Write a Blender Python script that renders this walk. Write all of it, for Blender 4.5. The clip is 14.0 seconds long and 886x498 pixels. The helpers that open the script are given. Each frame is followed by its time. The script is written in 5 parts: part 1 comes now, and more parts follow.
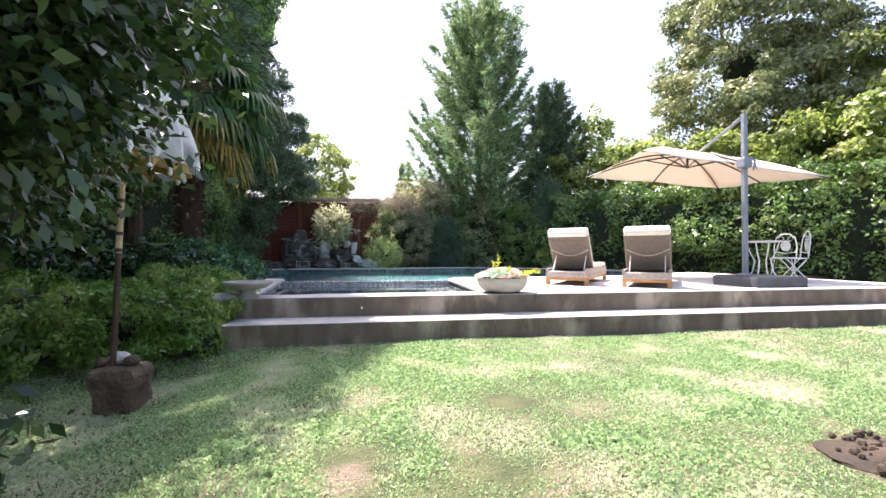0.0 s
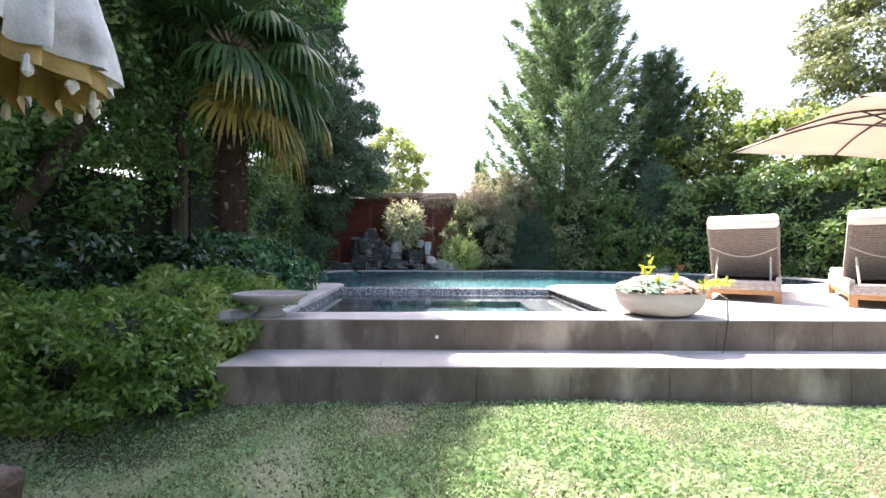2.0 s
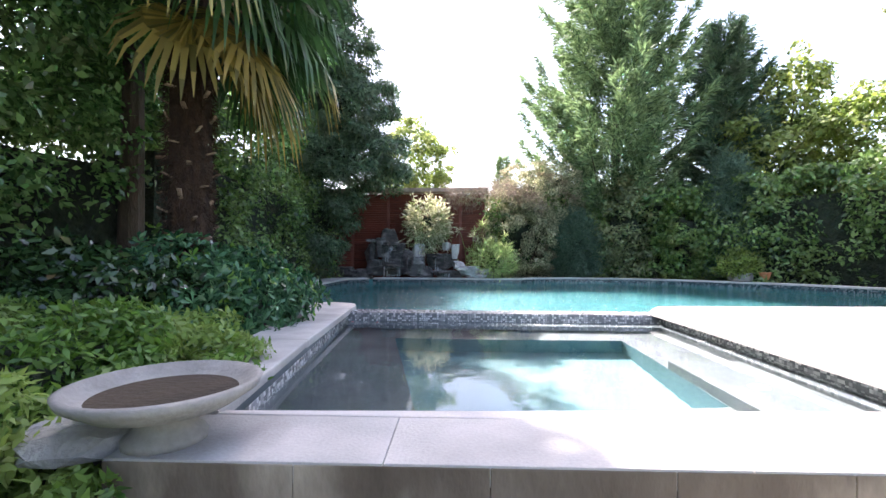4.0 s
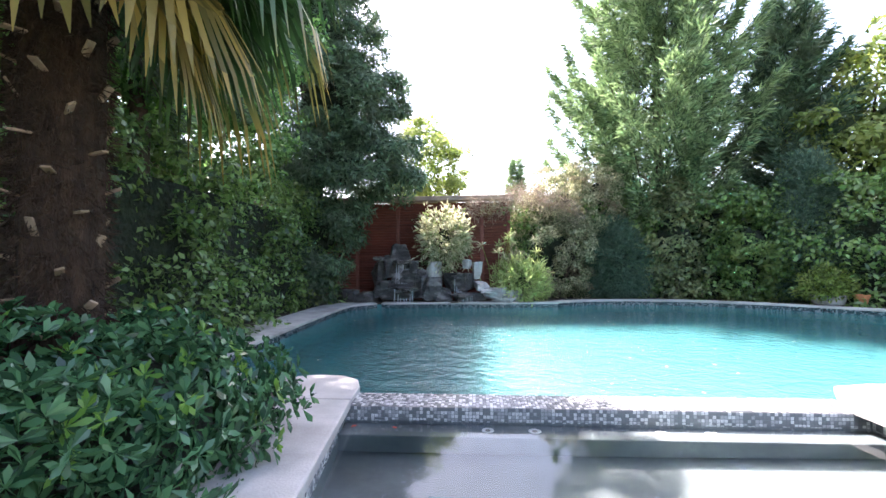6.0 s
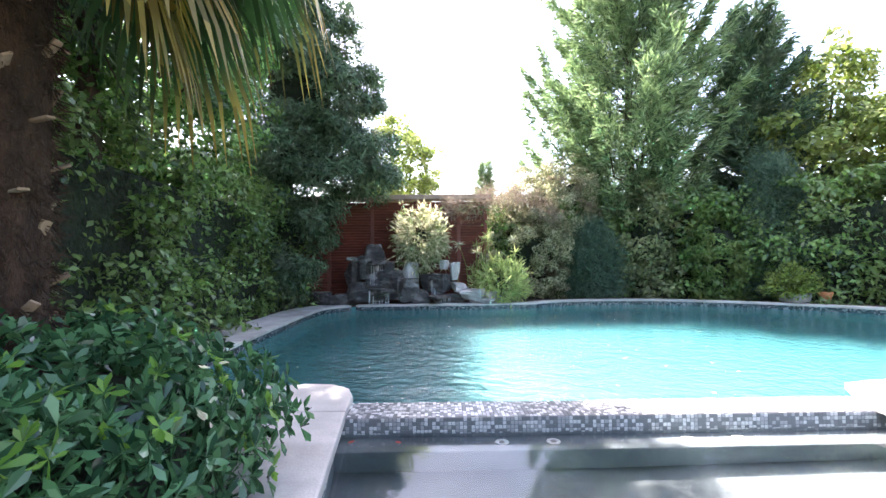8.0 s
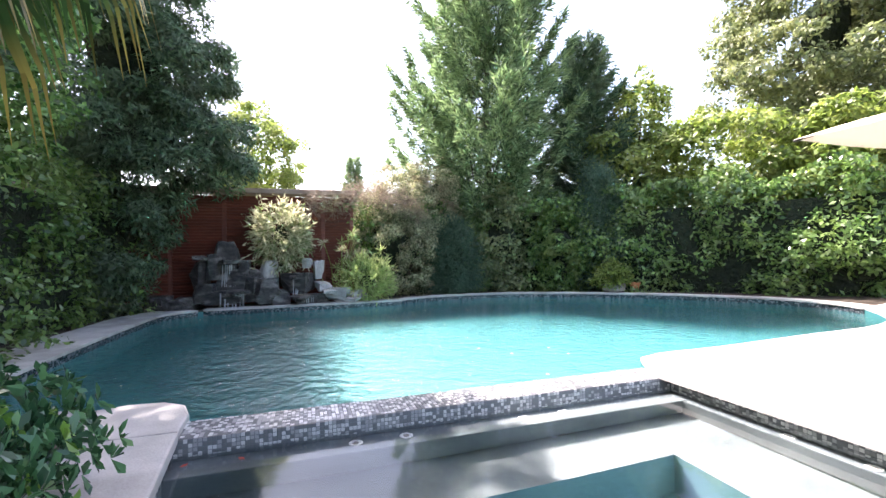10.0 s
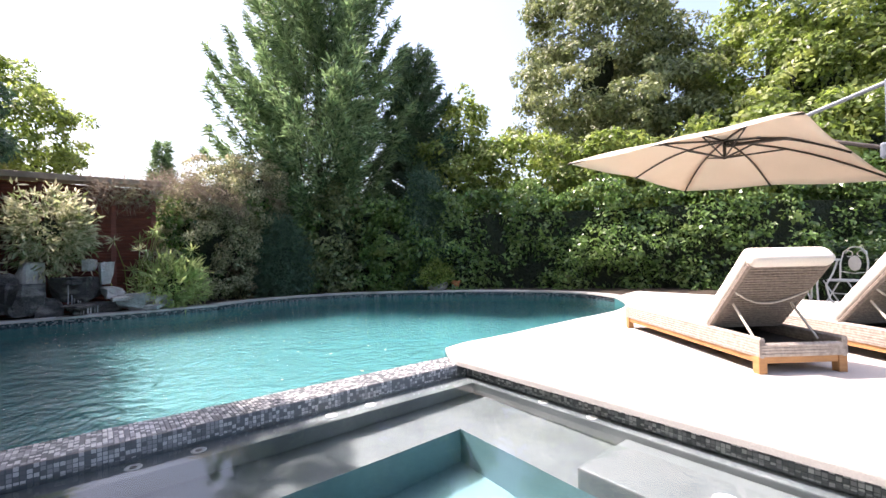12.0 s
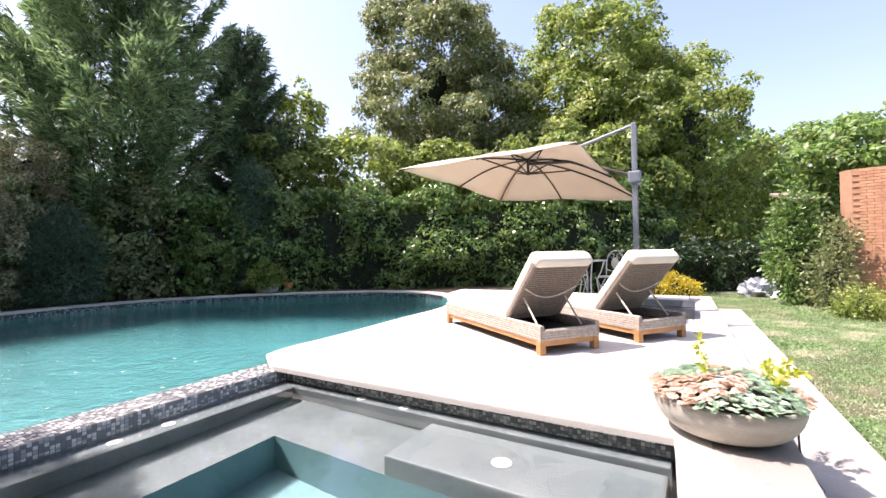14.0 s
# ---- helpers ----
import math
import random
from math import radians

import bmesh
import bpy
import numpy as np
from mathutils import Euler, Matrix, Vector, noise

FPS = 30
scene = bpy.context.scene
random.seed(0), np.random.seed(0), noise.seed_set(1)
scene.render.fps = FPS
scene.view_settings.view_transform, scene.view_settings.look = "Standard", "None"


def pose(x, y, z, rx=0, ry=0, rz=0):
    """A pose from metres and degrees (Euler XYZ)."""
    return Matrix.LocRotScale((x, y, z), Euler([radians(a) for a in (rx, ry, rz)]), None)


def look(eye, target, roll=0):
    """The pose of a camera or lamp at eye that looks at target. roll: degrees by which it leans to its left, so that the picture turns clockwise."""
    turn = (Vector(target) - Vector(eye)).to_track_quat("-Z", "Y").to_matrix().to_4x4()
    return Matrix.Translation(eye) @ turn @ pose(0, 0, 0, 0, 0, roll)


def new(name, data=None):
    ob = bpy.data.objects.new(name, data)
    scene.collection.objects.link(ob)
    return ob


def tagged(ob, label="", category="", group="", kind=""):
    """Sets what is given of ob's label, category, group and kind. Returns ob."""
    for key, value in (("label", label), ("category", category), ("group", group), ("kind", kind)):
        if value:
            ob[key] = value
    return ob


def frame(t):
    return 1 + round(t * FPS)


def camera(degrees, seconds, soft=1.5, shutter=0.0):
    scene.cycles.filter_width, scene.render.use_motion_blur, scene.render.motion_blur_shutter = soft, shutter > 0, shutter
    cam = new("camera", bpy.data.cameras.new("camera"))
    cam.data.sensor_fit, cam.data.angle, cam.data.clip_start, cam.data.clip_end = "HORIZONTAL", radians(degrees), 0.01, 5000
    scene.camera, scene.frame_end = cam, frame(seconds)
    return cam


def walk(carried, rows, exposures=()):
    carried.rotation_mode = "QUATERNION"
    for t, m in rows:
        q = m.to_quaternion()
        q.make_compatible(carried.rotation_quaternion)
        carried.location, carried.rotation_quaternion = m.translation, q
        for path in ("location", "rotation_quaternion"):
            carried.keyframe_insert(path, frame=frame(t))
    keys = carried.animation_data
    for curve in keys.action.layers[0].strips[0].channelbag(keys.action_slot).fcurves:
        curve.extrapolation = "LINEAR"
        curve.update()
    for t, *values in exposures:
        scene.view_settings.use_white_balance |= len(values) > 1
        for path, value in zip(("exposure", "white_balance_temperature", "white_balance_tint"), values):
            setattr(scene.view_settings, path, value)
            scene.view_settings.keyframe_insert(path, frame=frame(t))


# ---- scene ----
cam = camera(91.6, 14.0)
EXPOSURES = [(0, 1.75, 6750, 24), (2, 1.95, 6700, 25), (5.5, 2.35, 6600, 22), (7.5, 2.6, 6650, 22), (10, 2.2, 6800, 23), (12.5, 1.3, 6850, 25), (14, 1.2, 6850, 25)]
PATH = [
    (0, (-0.036, -5.658, 0.93), (0.257, -3.68, 0.955), 0.0),
    (0.5, (-0.035, -5.188, 0.91), (0.148, -3.197, 0.94), 0.1),
    (1, (0.0, -4.606, 0.912), (0.091, -2.609, 0.944), 0.0),
    (1.5, (-0.053, -4.043, 0.907), (-0.043, -2.043, 0.937), 0.3),
    (2, (-0.124, -3.543, 0.908), (-0.171, -1.544, 0.939), 0.2),
    (2.5, (-0.199, -2.923, 0.906), (-0.289, -0.925, 0.938), 0.3),
    (3, (-0.37, -2.353, 0.927), (-0.469, -0.355, 0.958), 0.3),
    (4.25, (-0.71, -1.06, 1.06), (-0.83, 0.936, 1.10), 0.1),
    (4.9, (-0.862, -0.36, 1.19), (-0.99, 1.636, 1.235), -0.1),
    (5.5, (-0.997, 0.307, 1.289), (-1.128, 2.302, 1.337), -0.3),
    (6, (-1.124, 0.606, 1.425), (-1.268, 2.6, 1.483), -0.5),
    (6.5, (-1.21, 0.805, 1.408), (-1.414, 2.793, 1.477), -0.4),
    (7, (-1.361, 0.925, 1.364), (-1.562, 2.913, 1.436), -0.6),
    (7.5, (-1.428, 0.921, 1.363), (-1.543, 2.917, 1.435), -0.7),
    (10, (-1.323, 0.89, 1.385), (-0.72, 2.797, 1.431), -1.2),
    (10.5, (-1.285, 0.844, 1.384), (-0.522, 2.692, 1.427), -1.3),
    (11, (-1.256, 0.783, 1.392), (-0.326, 2.553, 1.429), -1.2),
    (11.5, (-1.219, 0.722, 1.394), (-0.126, 2.397, 1.429), -1.2),
    (12, (-1.193, 0.663, 1.394), (0.059, 2.222, 1.425), -1.2),
    (12.5, (-1.18, 0.609, 1.4), (0.215, 2.041, 1.425), -1.3),
    (13, (-1.166, 0.568, 1.395), (0.357, 1.864, 1.419), -1.1),
    (13.5, (-1.162, 0.512, 1.396), (0.469, 1.67, 1.419), -1.1),
    (14, (-1.156, 0.456, 1.406), (0.566, 1.472, 1.425), -1.0),
]
walk(cam, [(t, look(e, g, r)) for t, e, g, r in PATH], EXPOSURES)

# ---- world, sun, exposure ----
SUN_EL, SUN_AZ = radians(60), radians(-29)          # azimuth from +y towards +x
world = bpy.data.worlds.new("sky_world")
scene.world = world
world.use_nodes = True
wn = world.node_tree.nodes
sky = wn.new("ShaderNodeTexSky")
sky.sky_type, sky.sun_disc = "NISHITA", False
sky.sun_elevation, sky.sun_rotation = SUN_EL, SUN_AZ
sky.dust_density, sky.air_density = 3.0, 1.2
wn["Background"].inputs["Strength"].default_value = 0.15
world.node_tree.links.new(sky.outputs[0], wn["Background"].inputs["Color"])
sun_dir = Vector((math.sin(SUN_AZ) * math.cos(SUN_EL), math.cos(SUN_AZ) * math.cos(SUN_EL), math.sin(SUN_EL)))
sun = new("sun", bpy.data.lights.new("sun", "SUN"))
sun.data.energy, sun.data.angle, sun.data.color = 4.5, radians(0.55), (1.0, 0.96, 0.9)
sun.matrix_world = look(sun_dir * 40, (0, 0, 0))

# ---- materials ----
def nodes_of(name):
    m = bpy.data.materials.new(name)
    m.use_nodes = True
    return m, m.node_tree.nodes, m.node_tree.links, m.node_tree.nodes["Principled BSDF"]


def ramp_mix(nd, lk, fac, a, b):
    mx = nd.new("ShaderNodeMix")
    mx.data_type = "RGBA"
    mx.inputs["A"].default_value, mx.inputs["B"].default_value = (*a, 1), (*b, 1)
    lk.new(fac, mx.inputs["Factor"])
    return mx.outputs["Result"]


def surface(name, a, b, scale=4.0, rough=0.7, bump=0.2, fine=60.0, metal=0.0, c=None, piece=0.0, stretch=(1, 1, 1), dist=0.01):
    """Two-scale noise between colours a and b, stains of colour c, fine relief; piece: brightness change from object to object."""
    m, nd, lk, bs = nodes_of(name)
    tc, mp = nd.new("ShaderNodeTexCoord"), nd.new("ShaderNodeMapping")
    mp.inputs["Scale"].default_value = stretch
    geo = nd.new("ShaderNodeNewGeometry")
    lk.new(geo.outputs["Position"], mp.inputs["Vector"])
    n1, n2 = nd.new("ShaderNodeTexNoise"), nd.new("ShaderNodeTexNoise")
    for n, s, d in ((n1, scale, 6.0), (n2, fine, 4.0)):
        n.inputs["Scale"].default_value, n.inputs["Detail"].default_value = s, d
        lk.new(mp.outputs[0], n.inputs["Vector"])
    cr = nd.new("ShaderNodeValToRGB")
    cr.color_ramp.elements[0].position, cr.color_ramp.elements[1].position = 0.3, 0.72
    lk.new(n1.outputs["Fac"], cr.inputs["Fac"])
    col = ramp_mix(nd, lk, cr.outputs["Color"], a, b)
    if c:
        n3 = nd.new("ShaderNodeTexNoise")
        n3.inputs["Scale"].default_value, n3.inputs["Detail"].default_value = scale * 0.45, 7.0
        lk.new(mp.outputs[0], n3.inputs["Vector"])
        r3 = nd.new("ShaderNodeValToRGB")
        r3.color_ramp.elements[0].position, r3.color_ramp.elements[1].position = 0.52, 0.66
        lk.new(n3.outputs["Fac"], r3.inputs["Fac"])
        mx = nd.new("ShaderNodeMix")
        mx.data_type = "RGBA"
        mx.inputs["B"].default_value = (*c, 1)
        lk.new(col, mx.inputs["A"])
        lk.new(r3.outputs["Color"], mx.inputs["Factor"])
        col = mx.outputs["Result"]
    hs = nd.new("ShaderNodeHueSaturation")
    lk.new(col, hs.inputs["Color"])
    add = nd.new("ShaderNodeMath")
    add.operation = "MULTIPLY_ADD"
    add.inputs[1].default_value, add.inputs[2].default_value = 0.35, 0.82
    lk.new(n2.outputs["Fac"], add.inputs[0])
    val = add.outputs[0]
    if piece:
        oi, ma = nd.new("ShaderNodeObjectInfo"), nd.new("ShaderNodeMath")
        ma.operation = "MULTIPLY_ADD"
        ma.inputs[1].default_value = piece
        lk.new(oi.outputs["Random"], ma.inputs[0])
        lk.new(val, ma.inputs[2])
        val = ma.outputs[0]
    lk.new(val, hs.inputs["Value"])
    lk.new(hs.outputs[0], bs.inputs["Base Color"])
    bs.inputs["Roughness"].default_value, bs.inputs["Metallic"].default_value = rough, metal
    if bump:
        bp = nd.new("ShaderNodeBump")
        bp.inputs["Strength"].default_value, bp.inputs["Distance"].default_value = bump, dist
        lk.new(n2.outputs["Fac"], bp.inputs["Height"])
        lk.new(bp.outputs[0], bs.inputs["Normal"])
    return m


def leafy(name, a, b, rough=0.5, through_light=0.35, tip=None):
    """Leaves: colour from leaf to leaf, part of the light passing through."""
    m, nd, lk, bs = nodes_of(name)
    geo = nd.new("ShaderNodeNewGeometry")
    col = ramp_mix(nd, lk, geo.outputs["Random Per Island"], a, b)
    if tip:
        n = nd.new("ShaderNodeTexNoise")
        n.inputs["Scale"].default_value = 1.3
        lk.new(geo.outputs["Position"], n.inputs["Vector"])
        r = nd.new("ShaderNodeValToRGB")
        r.color_ramp.elements[0].position, r.color_ramp.elements[1].position = 0.5, 0.68
        lk.new(n.outputs["Fac"], r.inputs["Fac"])
        mx = nd.new("ShaderNodeMix")
        mx.data_type = "RGBA"
        mx.inputs["B"].default_value = (*tip, 1)
        lk.new(col, mx.inputs["A"])
        lk.new(r.outputs["Color"], mx.inputs["Factor"])
        col = mx.outputs["Result"]
    lk.new(col, bs.inputs["Base Color"])
    bs.inputs["Roughness"].default_value = rough
    tr, ms = nd.new("ShaderNodeBsdfTranslucent"), nd.new("ShaderNodeMixShader")
    hs = nd.new("ShaderNodeHueSaturation")
    hs.inputs["Saturation"].default_value, hs.inputs["Value"].default_value = 1.1, 1.7
    lk.new(col, hs.inputs["Color"])
    lk.new(hs.outputs[0], tr.inputs["Color"])
    ms.inputs[0].default_value = through_light
    lk.new(bs.outputs[0], ms.inputs[1])
    lk.new(tr.outputs[0], ms.inputs[2])
    lk.new(ms.outputs[0], nd["Material Output"].inputs["Surface"])
    return m


def water_material(name, tint, ripple, scale):
    m, nd, lk, bs = nodes_of(name)
    bs.inputs["Base Color"].default_value = (*tint, 1)
    bs.inputs["Transmission Weight"].default_value, bs.inputs["IOR"].default_value = 1.0, 1.33
    bs.inputs["Roughness"].default_value = 0.0
    geo, n1, n2, bp = nd.new("ShaderNodeNewGeometry"), nd.new("ShaderNodeTexNoise"), nd.new("ShaderNodeTexNoise"), nd.new("ShaderNodeBump")
    for n, s in ((n1, scale), (n2, scale * 3.7)):
        n.inputs["Scale"].default_value, n.inputs["Detail"].default_value, n.inputs["Distortion"].default_value = s, 2.0, 0.6
        lk.new(geo.outputs["Position"], n.inputs["Vector"])
    ad = nd.new("ShaderNodeMath")
    ad.operation = "MULTIPLY_ADD"
    ad.inputs[1].default_value = 0.3
    lk.new(n2.outputs["Fac"], ad.inputs[0])
    lk.new(n1.outputs["Fac"], ad.inputs[2])
    lk.new(ad.outputs[0], bp.inputs["Height"])
    bp.inputs["Strength"].default_value, bp.inputs["Distance"].default_value = ripple, 0.08
    lk.new(bp.outputs[0], bs.inputs["Normal"])
    return m


def mosaic_material(name, a, b, c, rough=0.25):
    m, nd, lk, bs = nodes_of(name)
    geo, r = nd.new("ShaderNodeNewGeometry"), nd.new("ShaderNodeValToRGB")
    r.color_ramp.interpolation = "CONSTANT"
    e = r.color_ramp.elements
    e[0].color, e[1].color, e[1].position = (*a, 1), (*b, 1), 0.4
    e2 = e.new(0.72)
    e2.color = (*c, 1)
    lk.new(geo.outputs["Random Per Island"], r.inputs["Fac"])
    lk.new(r.outputs["Color"], bs.inputs["Base Color"])
    bs.inputs["Roughness"].default_value = rough
    return m


M_lawn = surface("lawn_soil", (0.060, 0.085, 0.030), (0.14, 0.15, 0.065), 5.0, 0.95, 1.0, 70, c=(0.23, 0.18, 0.125), dist=0.04)
M_soil = surface("soil", (0.03, 0.022, 0.015), (0.07, 0.05, 0.03), 3, 0.95, 0.8, 40)
M_blade = leafy("grass_blades", (0.125, 0.228, 0.085), (0.415, 0.53, 0.295), 0.45, 0.4, tip=(0.51, 0.525, 0.37))
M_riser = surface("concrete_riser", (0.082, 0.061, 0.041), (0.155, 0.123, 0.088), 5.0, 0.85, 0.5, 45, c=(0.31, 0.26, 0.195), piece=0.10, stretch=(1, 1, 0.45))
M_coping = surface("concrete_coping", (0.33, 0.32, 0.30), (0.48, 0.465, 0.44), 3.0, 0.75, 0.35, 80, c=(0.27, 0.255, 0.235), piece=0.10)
M_deck = surface("concrete_deck", (0.46, 0.44, 0.41), (0.56, 0.54, 0.51), 1.5, 0.8, 0.25, 90, piece=0.1)
M_plaster = surface("pool_plaster", (0.021, 0.138, 0.148), (0.038, 0.190, 0.198), 1.2, 0.6, 0.1, 30)
M_spa = surface("spa_plaster", (0.082, 0.102, 0.109), (0.150, 0.172, 0.176), 2.2, 0.6, 0.1, 30, c=(0.070, 0.088, 0.093))
M_well = surface("teal_plaster", (0.075, 0.175, 0.195), (0.12, 0.24, 0.26), 1.6, 0.6, 0.1, 30)
M_grout = surface("grout", (0.10, 0.10, 0.11), (0.16, 0.16, 0.17), 8, 0.8, 0.2)
M_mosaic = mosaic_material("glass_mosaic", (0.17, 0.175, 0.18), (0.33, 0.335, 0.335), (0.56, 0.56, 0.55))
M_band = mosaic_material("dark_waterline_mosaic", (0.025, 0.03, 0.038), (0.065, 0.072, 0.085), (0.24, 0.25, 0.27))
M_pool_water = water_material("pool_water", (0.70, 0.94, 0.965), 0.75, 5.6)
M_spa_water = water_material("spa_water", (0.88, 0.96, 0.97), 0.025, 3.0)
M_brick = surface("terracotta_brick", (0.38, 0.19, 0.11), (0.48, 0.26, 0.155), 5, 0.85, 0.4, 60, piece=0.22)
M_mortar = surface("mortar", (0.33, 0.18, 0.115), (0.40, 0.23, 0.15), 6, 0.9, 0.3)
M_wall = surface("garden_wall_plaster", (0.30, 0.29, 0.27), (0.42, 0.40, 0.37), 1.2, 0.9, 0.3, 50, c=(0.22, 0.21, 0.19))
M_redwood = surface("red_stained_wood", (0.085, 0.022, 0.014), (0.15, 0.04, 0.024), 5, 0.6, 0.3, 70, piece=0.4, stretch=(1, 1, 6))
M_cap = surface("weathered_cap_wood", (0.19, 0.15, 0.12), (0.30, 0.25, 0.20), 4, 0.8, 0.4, 60, piece=0.3)
M_rock = surface("waterfall_rock", (0.030, 0.029, 0.028), (0.095, 0.090, 0.086), 7, 0.42, 0.9, 30, c=(0.21, 0.20, 0.19), dist=0.05, stretch=(1, 1, 2.2))
M_rock_pale = surface("pale_rock", (0.28, 0.27, 0.26), (0.50, 0.49, 0.47), 5, 0.8, 0.7, 30, dist=0.03)
M_bark = surface("bark", (0.05, 0.034, 0.022), (0.11, 0.08, 0.055), 8, 0.95, 0.9, 40, stretch=(1, 1, 0.3), dist=0.03)
M_palm_bark = surface("palm_fibre", (0.028, 0.016, 0.010), (0.080, 0.044, 0.026), 14, 0.95, 1.0, 90, stretch=(1, 1, 0.35), dist=0.03)
M_canvas = surface("cream_canvas", (0.70, 0.63, 0.53), (0.76, 0.69, 0.59), 2, 0.85, 0.15, 150)
def let_light_through(m, colour, share):
    nd, lk = m.node_tree.nodes, m.node_tree.links
    tr, ms = nd.new("ShaderNodeBsdfTranslucent"), nd.new("ShaderNodeMixShader")
    tr.inputs["Color"].default_value, ms.inputs[0].default_value = (*colour, 1), share
    lk.new(nd["Principled BSDF"].outputs[0], ms.inputs[1])
    lk.new(tr.outputs[0], ms.inputs[2])
    lk.new(ms.outputs[0], nd["Material Output"].inputs["Surface"])


let_light_through(M_canvas, (0.72, 0.58, 0.45), 0.28)
M_bronze = surface("dark_metal", (0.05, 0.045, 0.042), (0.075, 0.068, 0.062), 12, 0.45, 0.05, 80, metal=0.6)
M_pole = surface("grey_painted_metal", (0.17, 0.20, 0.24), (0.21, 0.24, 0.28), 6, 0.45, 0.05, 80, metal=0.3)
M_wicker = surface("grey_wicker", (0.17, 0.135, 0.11), (0.29, 0.24, 0.20), 40, 0.75, 0.6, 160, dist=0.006)
M_teak = surface("teak_wood", (0.36, 0.17, 0.06), (0.50, 0.26, 0.10), 6, 0.6, 0.2, 70, stretch=(1, 1, 5))
M_cushion = surface("cream_cushion", (0.68, 0.63, 0.56), (0.76, 0.71, 0.64), 3, 0.9, 0.25, 140)
M_rope = surface("cream_strap", (0.58, 0.52, 0.43), (0.68, 0.62, 0.53), 20, 0.9, 0.2)
M_white_iron = surface("white_painted_iron", (0.62, 0.62, 0.60), (0.76, 0.76, 0.73), 14, 0.5, 0.1, 90)
M_bowl = surface("cast_stone_bowl", (0.42, 0.39, 0.34), (0.56, 0.52, 0.46), 4, 0.8, 0.35, 60, c=(0.36, 0.34, 0.30), stretch=(1, 1, 5))
M_bath = surface("aged_stone", (0.22, 0.21, 0.19), (0.36, 0.34, 0.31), 6, 0.85, 0.5, 50)
# near-black: the shade deep inside leaf masses is put into this colour
M_core = surface("shade_core", (0.010, 0.016, 0.008), (0.022, 0.034, 0.014), 6, 0.95, 1.0, 14, dist=0.1)

# ---- mesh helpers ----
def solid(name, verts, faces, material, parent=None, label="", smooth=False):
    me = bpy.data.meshes.new(name)
    me.from_pydata([tuple(v) for v in verts], [], faces)
    me.materials.append(material)
    if smooth:
        me.polygons.foreach_set("use_smooth", [True] * len(me.polygons))
    ob = new(name, me)
    ob.parent = parent
    return tagged(ob, label)


def part(name, bm, material, parent=None, label="", smooth=False):
    me = bpy.data.meshes.new(name)
    bmesh.ops.recalc_face_normals(bm, faces=bm.faces)
    bm.to_mesh(me)
    bm.free()
    me.materials.append(material)
    if smooth:
        me.polygons.foreach_set("use_smooth", [True] * len(me.polygons))
    ob = new(name, me)
    ob.parent = parent
    return tagged(ob, label)


def thing(name, m, label, category, group=""):
    ob = new(name)
    ob.matrix_basis = m
    ob.empty_display_size = 0.1
    return tagged(ob, label, category, group)


def add_box(bm, c, s, m=None, bevel=0.0):
    r = bmesh.ops.create_cube(bm, size=1.0, matrix=(m or Matrix()) @ Matrix.Translation(c) @ Matrix.Diagonal((*s, 1)))
    if bevel:
        es = list({e for v in r["verts"] for e in v.link_edges})
        bmesh.ops.bevel(bm, geom=es, offset=bevel, segments=2, affect="EDGES", profile=0.6)
    return bm


def box(c, s, m=None, bevel=0.0):
    return add_box(bmesh.new(), c, s, m, bevel)


def tube(bm, pts, r0, r1=None, n=8):
    """A round bar along pts, its radius going from r0 to r1."""
    r1 = r0 if r1 is None else r1
    pts = [Vector(p) for p in pts]
    rings = []
    for i, p in enumerate(pts):
        d = (pts[min(i + 1, len(pts) - 1)] - pts[max(i - 1, 0)]).normalized()
        a = d.cross(Vector((0.31, 0.2, 0.93)) if abs(d.z) < 0.9 else Vector((1, 0.1, 0))).normalized()
        b = d.cross(a)
        r = r0 + (r1 - r0) * i / max(1, len(pts) - 1)
        rings.append([bm.verts.new(p + (a * math.cos(k * math.tau / n) + b * math.sin(k * math.tau / n)) * r) for k in range(n)])
    for q, w in zip(rings, rings[1:]):
        for k in range(n):
            bm.faces.new((q[k], q[(k + 1) % n], w[(k + 1) % n], w[k]))
    bm.faces.new(rings[0][::-1])
    bm.faces.new(rings[-1])
    return bm


def lathe(profile, n=40, wave=None):
    """A turned body from (radius, z) pairs."""
    bm = bmesh.new()
    rings = []
    for j, (r, z) in enumerate(profile):
        rings.append([bm.verts.new((r * math.cos(k * math.tau / n), r * math.sin(k * math.tau / n), z)) for k in range(n)])
    for q, w in zip(rings, rings[1:]):
        for k in range(n):
            bm.faces.new((q[k], q[(k + 1) % n], w[(k + 1) % n], w[k]))
    bm.faces.new(rings[0][::-1])
    bm.faces.new(rings[-1])
    return bm


def prism(poly, z0, z1, bevel=0.0):
    """A slab over an outline."""
    bm = bmesh.new()
    f = bm.faces.new([bm.verts.new((x, y, z0)) for x, y in poly])
    r = bmesh.ops.extrude_face_region(bm, geom=[f])
    top = [v for v in r["geom"] if isinstance(v, bmesh.types.BMVert)]
    bmesh.ops.translate(bm, verts=top, vec=(0, 0, z1 - z0))
    if bevel:
        es = [e for e in bm.edges if all(v in top for v in e.verts)]
        bmesh.ops.bevel(bm, geom=es, offset=bevel, segments=2, affect="EDGES", profile=0.6)
    return bm


